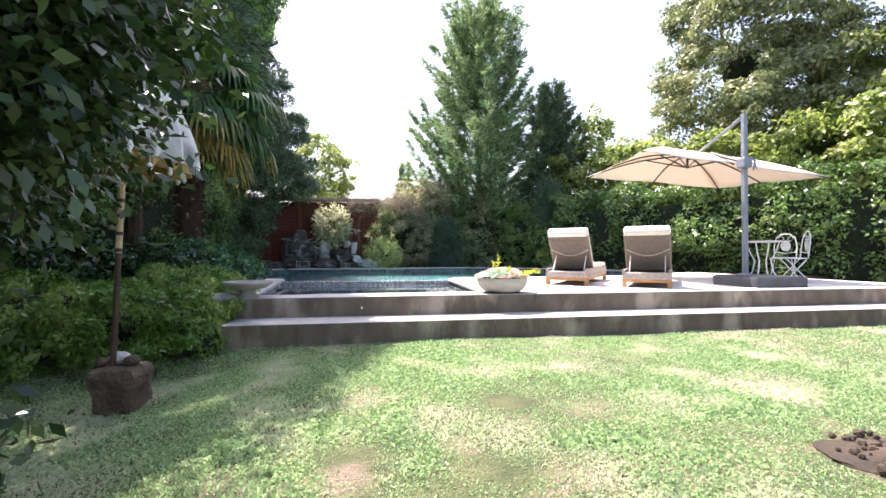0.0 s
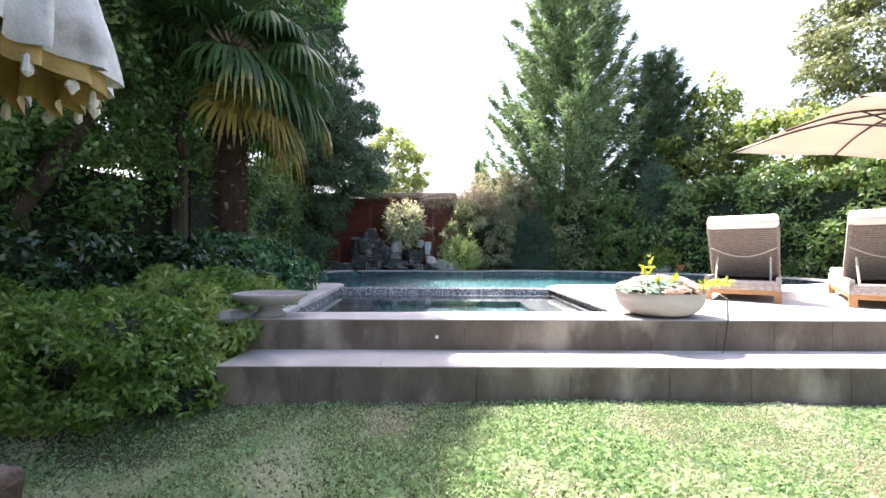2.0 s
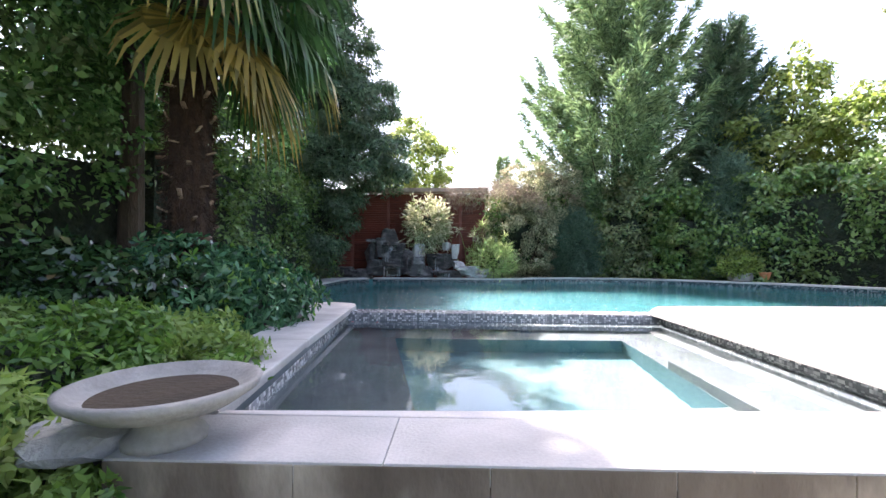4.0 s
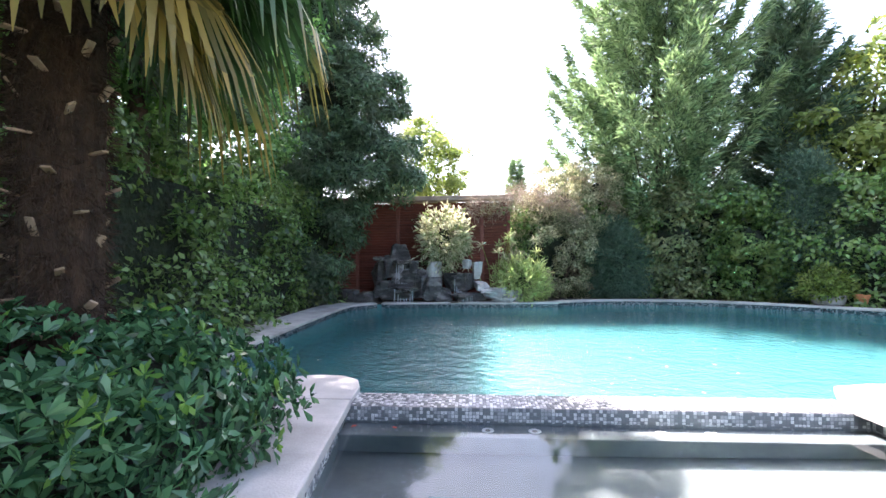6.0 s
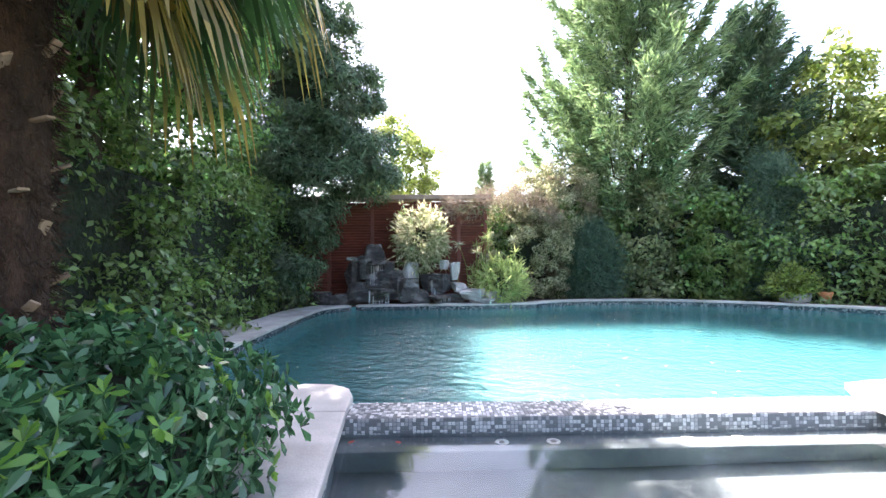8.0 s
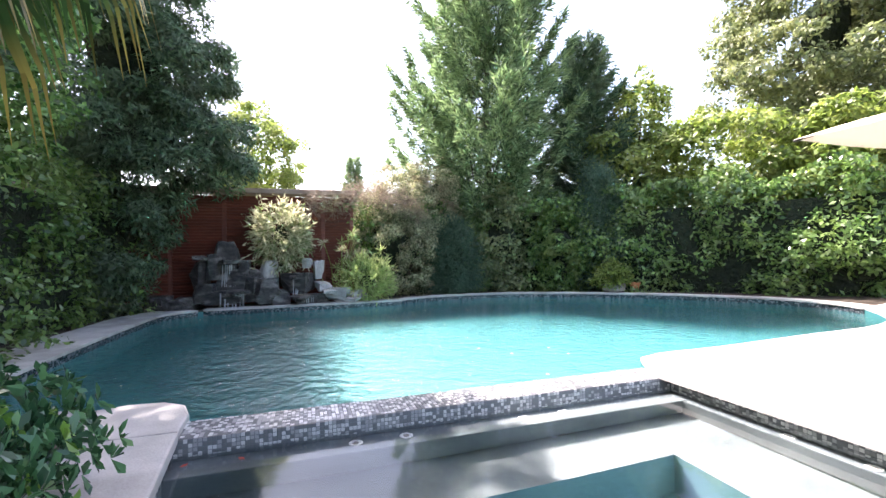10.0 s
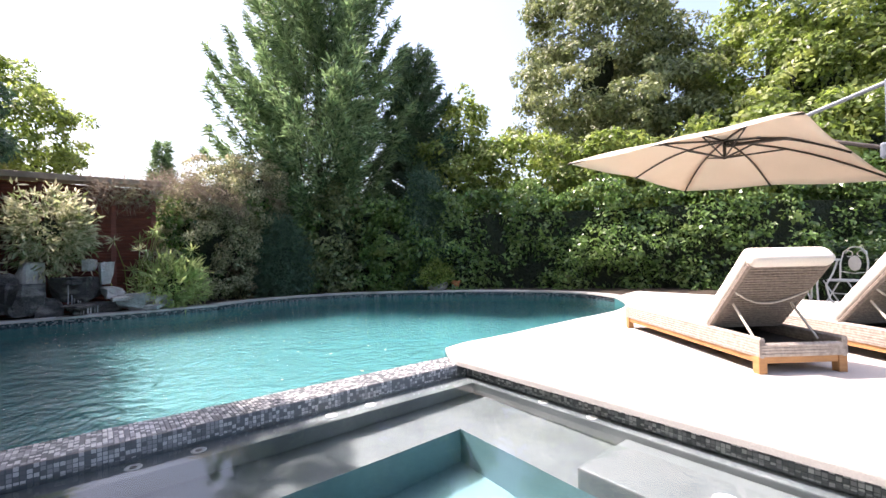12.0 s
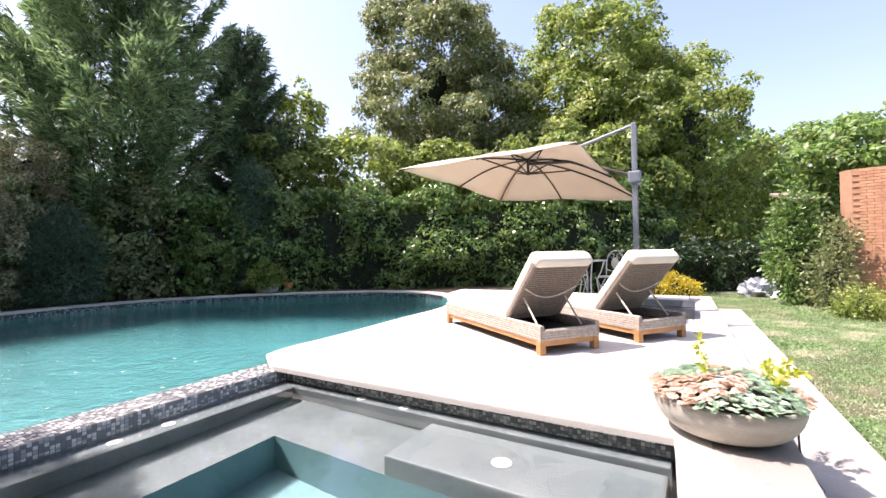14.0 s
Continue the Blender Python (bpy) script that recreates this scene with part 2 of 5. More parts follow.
def curve_through(ctrl, step=0.3, closed=True):
    """Points along a smooth line through ctrl."""
    out, n = [], len(ctrl)
    for i in range(n if closed else n - 1):
        p = [Vector(ctrl[(i + k) % n] if closed else ctrl[min(max(i + k, 0), n - 1)]) for k in (-1, 0, 1, 2)]
        m = max(1, round((p[2] - p[1]).length / step))
        for j in range(m):
            t = j / m
            q = 0.5 * (2 * p[1] + (p[2] - p[0]) * t + (2 * p[0] - 5 * p[1] + 4 * p[2] - p[3]) * t * t + (3 * p[1] - p[0] - 3 * p[2] + p[3]) * t ** 3)
            out.append((q[0], q[1]))
    if not closed:
        out.append(tuple(ctrl[-1]))
    return out


def offset_line(line, d, closed=False):
    out, n = [], len(line)
    for i in range(n):
        a = Vector(line[i - 1] if (closed or i) else line[i])
        b = Vector(line[(i + 1) % n] if (closed or i < n - 1) else line[i])
        t = (b - a).normalized()
        out.append((line[i][0] + t[1] * d, line[i][1] - t[0] * d))
    return out


def inside(poly, X, Y):
    X, Y = np.asarray(X, float), np.asarray(Y, float)
    r = np.zeros(X.shape, bool)
    for (x0, y0), (x1, y1) in zip(poly, poly[1:] + poly[:1]):
        c = ((y0 > Y) != (y1 > Y))
        with np.errstate(divide="ignore", invalid="ignore"):
            r ^= c & (X < (x1 - x0) * (Y - y0) / (y1 - y0 + 1e-12) + x0)
    return r


# ---- leaves ----
def quads(name, V, material, parent=None, label=""):
    """V: (n, 4, 3) corners of n small leaves, in one mesh."""
    n = len(V)
    me = bpy.data.meshes.new(name)
    me.vertices.add(4 * n)
    me.vertices.foreach_set("co", np.ascontiguousarray(V, np.float32).ravel())
    me.loops.add(4 * n)
    me.loops.foreach_set("vertex_index", np.arange(4 * n, dtype=np.int32))
    me.polygons.add(n)
    me.polygons.foreach_set("loop_start", np.arange(0, 4 * n, 4, dtype=np.int32))
    me.update(calc_edges=True)
    me.materials.append(material)
    ob = new(name, me)
    ob.parent = parent
    return tagged(ob, label)


def unit(a):
    return a / (np.linalg.norm(a, axis=-1, keepdims=True) + 1e-9)


def leaf_quads(rng, P, out, size, aspect=0.45, droop=0.0, loose=0.8, fold=0.15, wide=0.48):
    """A folded leaf at each point P, leaning along out."""
    n = len(P)
    d = unit(out + loose * rng.normal(size=(n, 3)) + np.array((0, 0, -droop)))
    s = unit(np.cross(d, rng.normal(size=(n, 3))))
    u = np.cross(s, d)
    L = (size * rng.uniform(0.6, 1.35, n))[:, None]
    w = L * aspect * 0.5
    mid = P + d * L * wide + u * w * fold
    return np.stack([P, mid + s * w, P + d * L - u * w * fold, mid - s * w], 1)


def leaf_faces(rng, P, out, size, aspect=0.5, droop=0.2, loose=0.45, fold=0.2):
    """A folded leaf at each point P, its blade turned towards out and the sky."""
    n = len(P)
    u = unit(out + loose * rng.normal(size=(n, 3)) + np.array((0, 0, 0.25)))
    d = unit(np.cross(u, rng.normal(size=(n, 3))) + np.array((0, 0, -droop)) + 0.35 * out)
    s = unit(np.cross(u, d))
    L = (size * rng.uniform(0.6, 1.35, n))[:, None]
    w = L * aspect * 0.5
    mid = P + d * L * 0.48 + u * w * fold
    return np.stack([P, mid + s * w, P + d * L - u * w * fold * 2, mid - s * w], 1)


def billow_points(rng, c, r, billow, cover, leaf_area, rough=0.22):
    """Points over the skins of many rounded leaf masses that cover a lumpy ellipsoid."""
    c, r = np.array(c, float), np.array(r, float)
    area = (r[0] * r[1] + r[1] * r[2] + r[0] * r[2]) / 3 * 12.5
    n = max(10, int(1.5 * area / (billow * billow * 2.2)))
    D = unit(rng.normal(size=(n, 3)))
    k = np.array([1 + rough * (2 * noise.noise(Vector(d * 1.9) + Vector(c) * 0.37) + noise.noise(Vector(d * 4.3) + Vector(c))) for d in D])
    C = c + D * r * (k * rng.uniform(0.5, 1.0, n) ** 0.4)[:, None]
    b = billow * rng.uniform(0.55, 1.3, n)
    m = np.maximum(6, (cover * 7.0 * b * b / leaf_area).astype(int))
    B, W = np.repeat(C, m, 0), np.repeat(D, m, 0)
    bb = np.repeat(b, m)[:, None]
    O = unit(rng.normal(size=B.shape) + 0.55 * W + np.array((0, 0, 0.45)))
    P = B + O * bb * np.array((1.0, 1.0, 0.62)) * rng.uniform(0.55, 1.1, (len(B), 1))
    return P, O


def shell_points(rng, c, r, clumps, per, spread, flat=0.0, low=-1.0, rough=0.3):
    """Clumps of points near the skin of a lumpy ellipsoid; returns points and the way outwards."""
    D = unit(rng.normal(size=(clumps * 2, 3)))
    D = D[D[:, 2] > low][:clumps]
    k = np.array([1 + rough * (2 * noise.noise(Vector(d * 2.3) + Vector(c) * 0.37) + 0.7 * noise.noise(Vector(d * 5.1) + Vector(c))) for d in D])
    C = np.array(c) + D * np.array(r) * (k * rng.uniform(0.62, 1.0, len(D)) ** 0.5)[:, None]
    P = np.repeat(C, per, 0) + rng.normal(size=(len(C) * per, 3)) * spread
    O = np.repeat(D, per, 0)
    return P, O


def lump(c, r, seed=0, sub=3, rough=0.25):
    """A lumpy closed body."""
    bm = bmesh.new()
    bmesh.ops.create_icosphere(bm, subdivisions=sub, radius=1.0)
    for v in bm.verts:
        k = 1 + rough * (noise.noise(v.co * 1.7 + Vector((seed, 0, 0))) + 0.5 * noise.noise(v.co * 4 + Vector((0, seed, 0))))
        v.co = Vector(c) + Vector((v.co.x * r[0], v.co.y * r[1], v.co.z * r[2])) * k
    return bm


def limbs(bm, base, top, r, n, rng, reach, rise=0.5):
    """A tapered trunk with limbs."""
    base, top = Vector(base), Vector(top)
    mid = [base.lerp(top, k / 5) + Vector((rng.normal() * r, rng.normal() * r, 0)) * (0.8 if 0 < k < 5 else 0) for k in range(6)]
    tube(bm, mid, r, r * 0.3, 9)
    for i in range(n):
        p = base.lerp(top, rng.uniform(0.35, 0.95))
        a = rng.uniform(0, math.tau)
        e = p + Vector((math.cos(a) * reach, math.sin(a) * reach, reach * rise * rng.uniform(0.4, 1.4)))
        tube(bm, [p, p.lerp(e, 0.5) + Vector((0, 0, 0.08 * reach)), e], r * 0.4, r * 0.1, 6)


def leafy_tree(name, base, crowns, material, size, label, category="tree", seed=1, trunk=0.12, density=1.0, aspect=0.5, droop=0.2, core=0.5, group="", spread=0.13, bark=None, billow=0.0):
    """A trunk with limbs under a crown of leaf clumps. crowns: (centre, radii) of its masses."""
    rng = np.random.default_rng(seed)
    ob = thing(name, pose(*base), label, category, group)
    inv = np.array(base)
    bm = bmesh.new()
    top = max(crowns, key=lambda q: q[0][2])[0]
    limbs(bm, (0, 0, -0.1), Vector(top) - Vector(base), trunk, 7, rng, min(crowns[0][1]) * 0.7)
    part("trunk", bm, bark or M_bark, ob)
    for c, r in crowns:
        c = np.array(c) - inv
        if billow:
            P, O = billow_points(rng, c, r, billow, 0.62 * density, size * size * aspect * 0.5)
            quads("crown", leaf_faces(rng, P, O, size, aspect, droop), material, ob)
            # dark solid lump in place of the shade inside the crown
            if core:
                part("crown_shade_core", lump(c, [q * core for q in r], seed), M_core, ob)
            continue
        area = (r[0] * r[1] + r[1] * r[2] + r[0] * r[2]) / 3 * 12.5
        clumps = max(30, int(2.6 * density * area / (size * size * aspect * 0.5) / 18))
        P, O = shell_points(rng, c, r, clumps, 18, spread)
        quads("crown", leaf_quads(rng, P, O, size, aspect, droop), material, ob)
        # same dark lump for the crown's inner shade
        if core:
            part("crown_shade_core", lump(c, [q * core for q in r], seed), M_core, ob)
    return ob

# ---- setting: ground, pool, spa, deck ----
GZ, DZ, SZ, PW, SW = -0.10, 0.385, 0.138, 0.25, 0.25     # lawn, deck, step, pool water, spa water
POOL_DECK = curve_through([(1.62, 4.12), (1.78, 4.36), (2.1, 4.44), (2.9, 4.45), (4.3, 4.55), (5.9, 4.66), (7.0, 5.1), (8.0, 5.9)], 0.3, False)
POOL_FAR = curve_through([(8.0, 5.9), (8.35, 6.6), (8.35, 7.6), (7.8, 8.8), (7.0, 9.9), (6.2, 10.7), (5.3, 11.4), (4.3, 11.95), (3.3, 12.2), (2.2, 12.2), (1.35, 11.95), (0.95, 11.65)], 0.3, False)
POOL_FALL = [(0.95, 11.6), (-0.4, 11.5), (-1.8, 11.5), (-3.5, 11.5)]
POOL_WEST = curve_through([(-3.6, 11.45), (-4.1, 10.9), (-4.15, 9.5), (-4.1, 7.5), (-4.0, 5.6), (-3.95, 4.65)], 0.35, False)
SPA_NW, SPA_SW, SPA_SE, SPA_NE = (-2.12, 3.83), (-1.66, 0.40), (1.61, 0.585), (1.62, 3.83)
POOL = POOL_DECK + POOL_FAR[1:] + POOL_FALL + POOL_WEST + [(-3.9, 4.5), (-2.75, 4.5), (-2.2, 4.45), (-2.12, 4.12)]
DECK_END = 9.6

# ground: one sheet, lawn low, planting beds raised round the pool, hollow under the pool
def axis(a, b, step, far):
    core = list(np.arange(a, b + step / 2, step))
    out, d = [], step
    while d < far:
        d *= 1.45
        out.append(d)
    return np.array([a - q for q in out[::-1]] + core + [b + q for q in out])


def smooth(e0, e1, x):
    t = np.clip((x - e0) / (e1 - e0), 0, 1)
    return t * t * (3 - 2 * t)


def ground_height(X, Y):
    bed_w = smooth(-1.9, -3.0, X) * smooth(-1.4, 1.2, Y)
    dip = 0.20 * smooth(-0.7, -2.1, X) * smooth(-0.3, -1.2, Y)
    bed_n = smooth(3.8, 5.0, Y)
    h = GZ - dip + 0.43 * np.maximum(bed_w, bed_n)
    far = np.hypot(X, Y - 4)
    return h + 0.012 * np.sin(X * 1.7 + 0.6 * np.sin(Y * 1.3)) * (far < 40)


gx, gy = axis(-14, 24, 0.2, 900), axis(-9, 22, 0.2, 900)
GX, GY = np.meshgrid(gx, gy)
GH = ground_height(GX, GY)
hollow = inside(offset_line(POOL, 0.28, True), GX, GY) | ((GX > -2.3) & (GX < DECK_END - 0.25) & (GY > -0.3) & (GY < 4.6))
GH[hollow] = -2.6
nx, ny = len(gx), len(gy)
idx = np.arange(nx * ny).reshape(ny, nx)
cells = np.stack([idx[:-1, :-1], idx[:-1, 1:], idx[1:, 1:], idx[1:, :-1]], -1).reshape(-1, 4)
ground = solid("ground", np.stack([GX, GY, GH], -1).reshape(-1, 3), cells.tolist(), M_lawn, smooth=True)
ground.data.materials.append(M_soil)
bedface = (ground_height(GX, GY) > 0.05)[:-1, :-1].reshape(-1)
ground.data.polygons.foreach_set("material_index", bedface.astype(np.int32))
tagged(ground, "lawn with worn dry patches and dark planting beds", "ground", kind="structure")

# pool shell and water
def wall_strip(line, z0, z1, closed=True):
    n = len(line)
    V = [(x, y, z0) for x, y in line] + [(x, y, z1) for x, y in line]
    F = [(i, (i + 1) % n, n + (i + 1) % n, n + i) for i in range(n if closed else n - 1)]
    return V, F


pool = thing("swimming_pool", pose(0, 0, 0), "free-form swimming pool with teal plaster and mosaic waterline", "pool")
tagged(pool, kind="structure")
part("pool_floor", prism(POOL, -1.45, -1.35), M_plaster, pool)
solid("pool_wall", *wall_strip(POOL, -1.36, 0.344), M_plaster, pool)
bm = bmesh.new()
bm.faces.new([bm.verts.new((x, y, PW)) for x, y in POOL])
pool_water = part("water_pool", bm, M_pool_water)
pool_water.visible_shadow = False
tagged(pool_water, "clear turquoise pool water with small ripples", "water", kind="structure")

spa = thing("spa", pose(0, 0, 0), "square spa with grey plaster benches beside the pool", "spa")
tagged(spa, kind="structure")
SPA = [SPA_SW, SPA_SE, SPA_NE, SPA_NW]
def inset(d):
    return [(SPA_SW[0] + d, SPA_SW[1] + d), (SPA_SE[0] - d, SPA_SE[1] + d), (SPA_NE[0] - d, SPA_NE[1] - d), (SPA_NW[0] + d, SPA_NW[1] - d)]


solid("spa_wall", *wall_strip(SPA, -0.14, 0.335), M_spa, spa)
well = inset(0.72)
V, F = [(*p, -0.12) for p in SPA] + [(*p, -0.12) for p in well] + [(*p, -0.62) for p in well], []
for i in range(4):
    j = (i + 1) % 4
    F += [(i, j, 4 + j, 4 + i), (4 + i, 4 + j, 8 + j, 8 + i)]
solid("bench", V[:8], F[0::2], M_spa, spa)
solid("foot_well", V, F[1::2] + [(8, 9, 10, 11)], M_well, spa, "teal plaster foot well")
part("ledge", prism([(-2.1, 3.60), (1.6, 3.60), (1.61, 3.828), (-2.1, 3.828)], -0.1, 0.17, 0.02), M_spa, spa)
part("ledge", prism([(1.48, 0.60), (1.598, 0.60), (1.61, 3.6), (1.49, 3.6)], -0.1, 0.17, 0.02), M_spa, spa)
part("seat_block", box((1.17, 1.36, -0.04), (0.55, 1.5, 0.32), None, 0.02), M_spa, spa)
bm = bmesh.new()
bm.faces.new([bm.verts.new((x, y, SW)) for x, y in SPA])
spa_water = part("water_spa", bm, M_spa_water)
spa_water.visible_shadow = False
tagged(spa_water, "still clear spa water reflecting trees and sky", "water", kind="structure")

# deck slab and steps
DECK = [(1.50, 0.585), (1.36, 0.574), (-1.64, 0.398), (-1.66, 0.36), (1.5, 0.40), (DECK_END, 0.63), (DECK_END, 6.2)] + [(x, y) for x, y in POOL_DECK[::-1]] + [(1.5, 3.9)]
deck = part("pavement_deck", prism(DECK, 0.335, DZ, 0.012), M_deck)
tagged(deck, "pale concrete pool deck in full sun", "deck", kind="structure")
part("mosaic_backing", prism([(1.615, 0.59), (1.60, 0.575), (-1.6, 0.39), (-1.6, 0.30), (9.5, 0.36), (9.5, 6.0)] + [(x + 0.02, y - 0.03) for x, y in POOL_DECK[::-1]] + [(1.63, 3.9)], -1.0, 0.336), M_grout, pool)

steps = thing("garden_steps", pose(0, 0, 0, 0, 0, 1.4), "two long dark concrete steps up to the pool terrace", "steps")
tagged(steps, kind="structure")
rng = np.random.default_rng(5)
def stone_row(name, x0, x1, y0, y1, z0, z1, mean, material, parent, bevel=0.004):
    x = x0
    while x < x1 - 0.05:
        w = min(mean * rng.uniform(0.85, 1.15), x1 - x)
        if x1 - x - w < 0.3:
            w = x1 - x
        part(name, box(((0, 0, 0)), (w - 0.002, y1 - y0, z1 - z0), None, bevel), material, parent).matrix_basis = pose(x + w / 2, (y0 + y1) / 2, (z0 + z1) / 2)
        x += w


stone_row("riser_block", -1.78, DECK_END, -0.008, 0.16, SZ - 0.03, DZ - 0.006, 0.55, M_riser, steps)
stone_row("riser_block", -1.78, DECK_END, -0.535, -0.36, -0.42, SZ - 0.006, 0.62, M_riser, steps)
stone_row("tread", -1.78, DECK_END, -0.530, 0.03, 0.088, SZ, 1.15, M_coping, steps)
stone_row("coping_stone", -1.78, DECK_END, -0.004, 0.376, 0.32, DZ + 0.002, 1.0, M_coping, steps)
part("fill", box(((DECK_END - 1.7) / 2, -0.1, -0.25), (DECK_END + 1.6, 0.5, 0.62)), M_grout, steps)

# coping round the pool
def coping_run(name, line, width, parent, z0=0.343, z1=DZ, every=2):
    outer = offset_line(line, width)
    i = 0
    while i < len(line) - 1:
        j = min(i + every, len(line) - 1)
        poly = [line[k] for k in range(i, j + 1)] + [outer[k] for k in range(j, i - 1, -1)]
        c = np.mean(poly, 0)
        part(name, prism([((x - c[0]) * 0.994, (y - c[1]) * 0.994) for x, y in poly], z0, z1, 0.012), M_coping, parent).matrix_basis = pose(c[0], c[1], 0)
        i = j


coping = thing("pool_coping", pose(0, 0, 0), "pale concrete coping stones round the pool edge", "coping")
tagged(coping, kind="structure")
coping_run("coping_stone", offset_line(POOL_FAR, -0.03), 0.34, coping)
coping_run("coping_stone", offset_line(POOL_FALL, -0.03), 0.36, coping, every=1)
coping_run("coping_stone", offset_line(POOL_WEST, -0.03), 0.75, coping)
# rounded arm of coping between bush and spa
arm = [(SPA_SW[0] - 0.0, 0.38), (-1.86, 1.9), (-2.07, 3.86), (-2.09, 4.2), (-2.16, 4.4), (-2.32, 4.53), (-2.55, 4.56), (-2.75, 4.5)]
arm_out = [(-2.2, 0.38), (-2.36, 1.9), (-2.62, 3.86), (-2.64, 4.0), (-2.68, 4.1), (-2.7, 4.2), (-2.73, 4.3), (-2.78, 4.42)]
for a, b in ((0, 1), (1, 2), (2, 7)):
    poly = arm[a:b + 1] + arm_out[a:b + 1][::-1]
    c = np.mean(poly, 0)
    part("coping_stone", prism([((x - c[0]) * 0.996, (y - c[1]) * 0.996) for x, y in poly], 0.325, DZ, 0.014), M_coping, coping).matrix_basis = pose(c[0], c[1], 0)
part("coping_stone", box((0, 0, 0), (1.2, 0.30, 0.06), None, 0.012), M_coping, coping).matrix_basis = pose(-3.4, 4.42, 0.355)
part("backing", prism([(-1.68, 0.2), (-2.16, 4.1), (-2.3, 4.44), (-3.9, 4.46), (-3.9, 4.2), (-2.6, 4.2), (-2.15, 0.2)], -1.2, 0.326), M_grout, coping)

# dam between spa and pool, faced with mosaic
dam = thing("spa_spillway", pose(0, 0, 0), "low spillway wall covered in grey glass mosaic", "spillway")
tagged(dam, kind="structure")
part("core", prism([(-2.14, 3.835), (1.62, 3.835), (1.62, 4.15), (-2.14, 4.15)], -1.3, 0.34), M_grout, dam)
def tiles(name, origin, du, dv, nu, nv, parent, step=0.0262):
    """Small glass tiles on a plane, standing proud of the grout."""
    o, du, dv = np.array(origin, float), np.array(du, float), np.array(dv, float)
    nrm = np.cross(du, dv)
    I, J = np.meshgrid(np.arange(nu), np.arange(nv), indexing="ij")
    c = o + (I.reshape(-1, 1) + 0.5) * step * du + (J.reshape(-1, 1) + 0.5) * step * dv + rng.uniform(0, 0.0012, (nu * nv, 1)) * nrm
    h = step * 0.45
    V, F = [], []
    low = [c + a * h * du + b * h * dv for a, b in ((-1, -1), (1, -1), (1, 1), (-1, 1))]
    top = [q + nrm * 0.003 - 0.1 * (q - c) for q in low]
    V = np.stack(low + top, 1).reshape(-1, 3)
    for k in range(nu * nv):
        s = 8 * k
        F += [(s + 4, s + 5, s + 6, s + 7)] + [(s + i, s + (i + 1) % 4, s + 4 + (i + 1) % 4, s + 4 + i) for i in range(4)]
    return tagged(solid(name, V, F, M_mosaic, parent), kind="stuff")


tiles("mosaic_tiles", (-2.12, 3.833, 0.342), (1, 0, 0), (0, 1, 0), 142, 12, dam)
tiles("mosaic_tiles", (-2.12, 3.832, 0.21), (1, 0, 0), (0, 0, 1), 142, 5, dam)
sp = unit(np.array([SPA_NE[0] - SPA_SE[0], SPA_NE[1] - SPA_SE[1], 0.0]))
tiles("mosaic_tiles", (SPA_NE[0] - 0.004, SPA_NE[1], 0.178), -sp, (0, 0, 1), 123, 6, spa)
sp = unit(np.array([SPA_NW[0] - SPA_SW[0], SPA_NW[1] - SPA_SW[1], 0.0]))
tiles("mosaic_tiles", (SPA_SW[0] + 0.004, SPA_SW[1], 0.17), sp, (0, 0, 1), 134, 5, spa)


# mosaic waterline band under the coping
def waterline(line, parent, side):
    V, F = [], []
    for (ax, ay), (bx, by) in zip(line, line[1:]):
        L = math.hypot(bx - ax, by - ay)
        n = max(1, int(L / 0.028))
        dx, dy = (bx - ax) / L, (by - ay) / L
        ox, oy = -dy * side, dx * side
        for i in range(n):
            u0, u1 = i * L / n + 0.0015, (i + 1) * L / n - 0.0015
            for j in range(4):
                z0, z1 = 0.2405 + j * 0.0255, 0.2635 + j * 0.0255
                k = len(V)
                for u, z, o in ((u0, z0, 0.006), (u1, z0, 0.006), (u1, z1, 0.006), (u0, z1, 0.006)):
                    V.append((ax + dx * u + ox * o, ay + dy * u + oy * o, z))
                F.append((k, k + 1, k + 2, k + 3))
    return tagged(solid("waterline_tiles", V, F, M_band, parent), kind="stuff")


for run in (POOL_FAR, POOL_FALL, POOL_WEST):
    waterline([tuple(q) for q in run], pool, 1)

# ---- planting ----
L_dark = leafy("dark_evergreen", (0.034, 0.091, 0.028), (0.26, 0.45, 0.16), 0.18, 0.4, tip=(0.085, 0.13, 0.05))
L_hedge = leafy("hedge_leaves", (0.028, 0.066, 0.020), (0.205, 0.335, 0.100), 0.30, 0.3, tip=(0.16, 0.235, 0.075))
L_mid = leafy("mid_green_leaves", (0.060, 0.125, 0.032), (0.22, 0.33, 0.095), 0.45, 0.35, tip=(0.20, 0.25, 0.08))
L_bright = leafy("bright_green_leaves", (0.055, 0.085, 0.020), (0.285, 0.375, 0.100), 0.45, 0.4, tip=(0.33, 0.375, 0.125))
L_grey = leafy("grey_green_leaves", (0.060, 0.085, 0.036), (0.29, 0.335, 0.155), 0.45, 0.3, tip=(0.25, 0.27, 0.12))
L_conifer = leafy("conifer_sprays", (0.020, 0.048, 0.024), (0.135, 0.225, 0.120), 0.55, 0.25, tip=(0.11, 0.155, 0.095))
L_cedar = leafy("cedar_sprays", (0.040, 0.078, 0.034), (0.30, 0.42, 0.205), 0.6, 0.3)
# leaf colour darkened to carry the shade these plants stand in
L_shaded = leafy("shaded_dark_leaves", (0.010, 0.028, 0.008), (0.042, 0.085, 0.022), 0.35, 0.15)
L_mixed = leafy("mixed_shrub_leaves", (0.10, 0.13, 0.055), (0.58, 0.56, 0.38), 0.55, 0.5, tip=(0.24, 0.19, 0.13))
L_juniper = leafy("juniper_sprays", (0.030, 0.070, 0.042), (0.12, 0.20, 0.125), 0.6, 0.2)
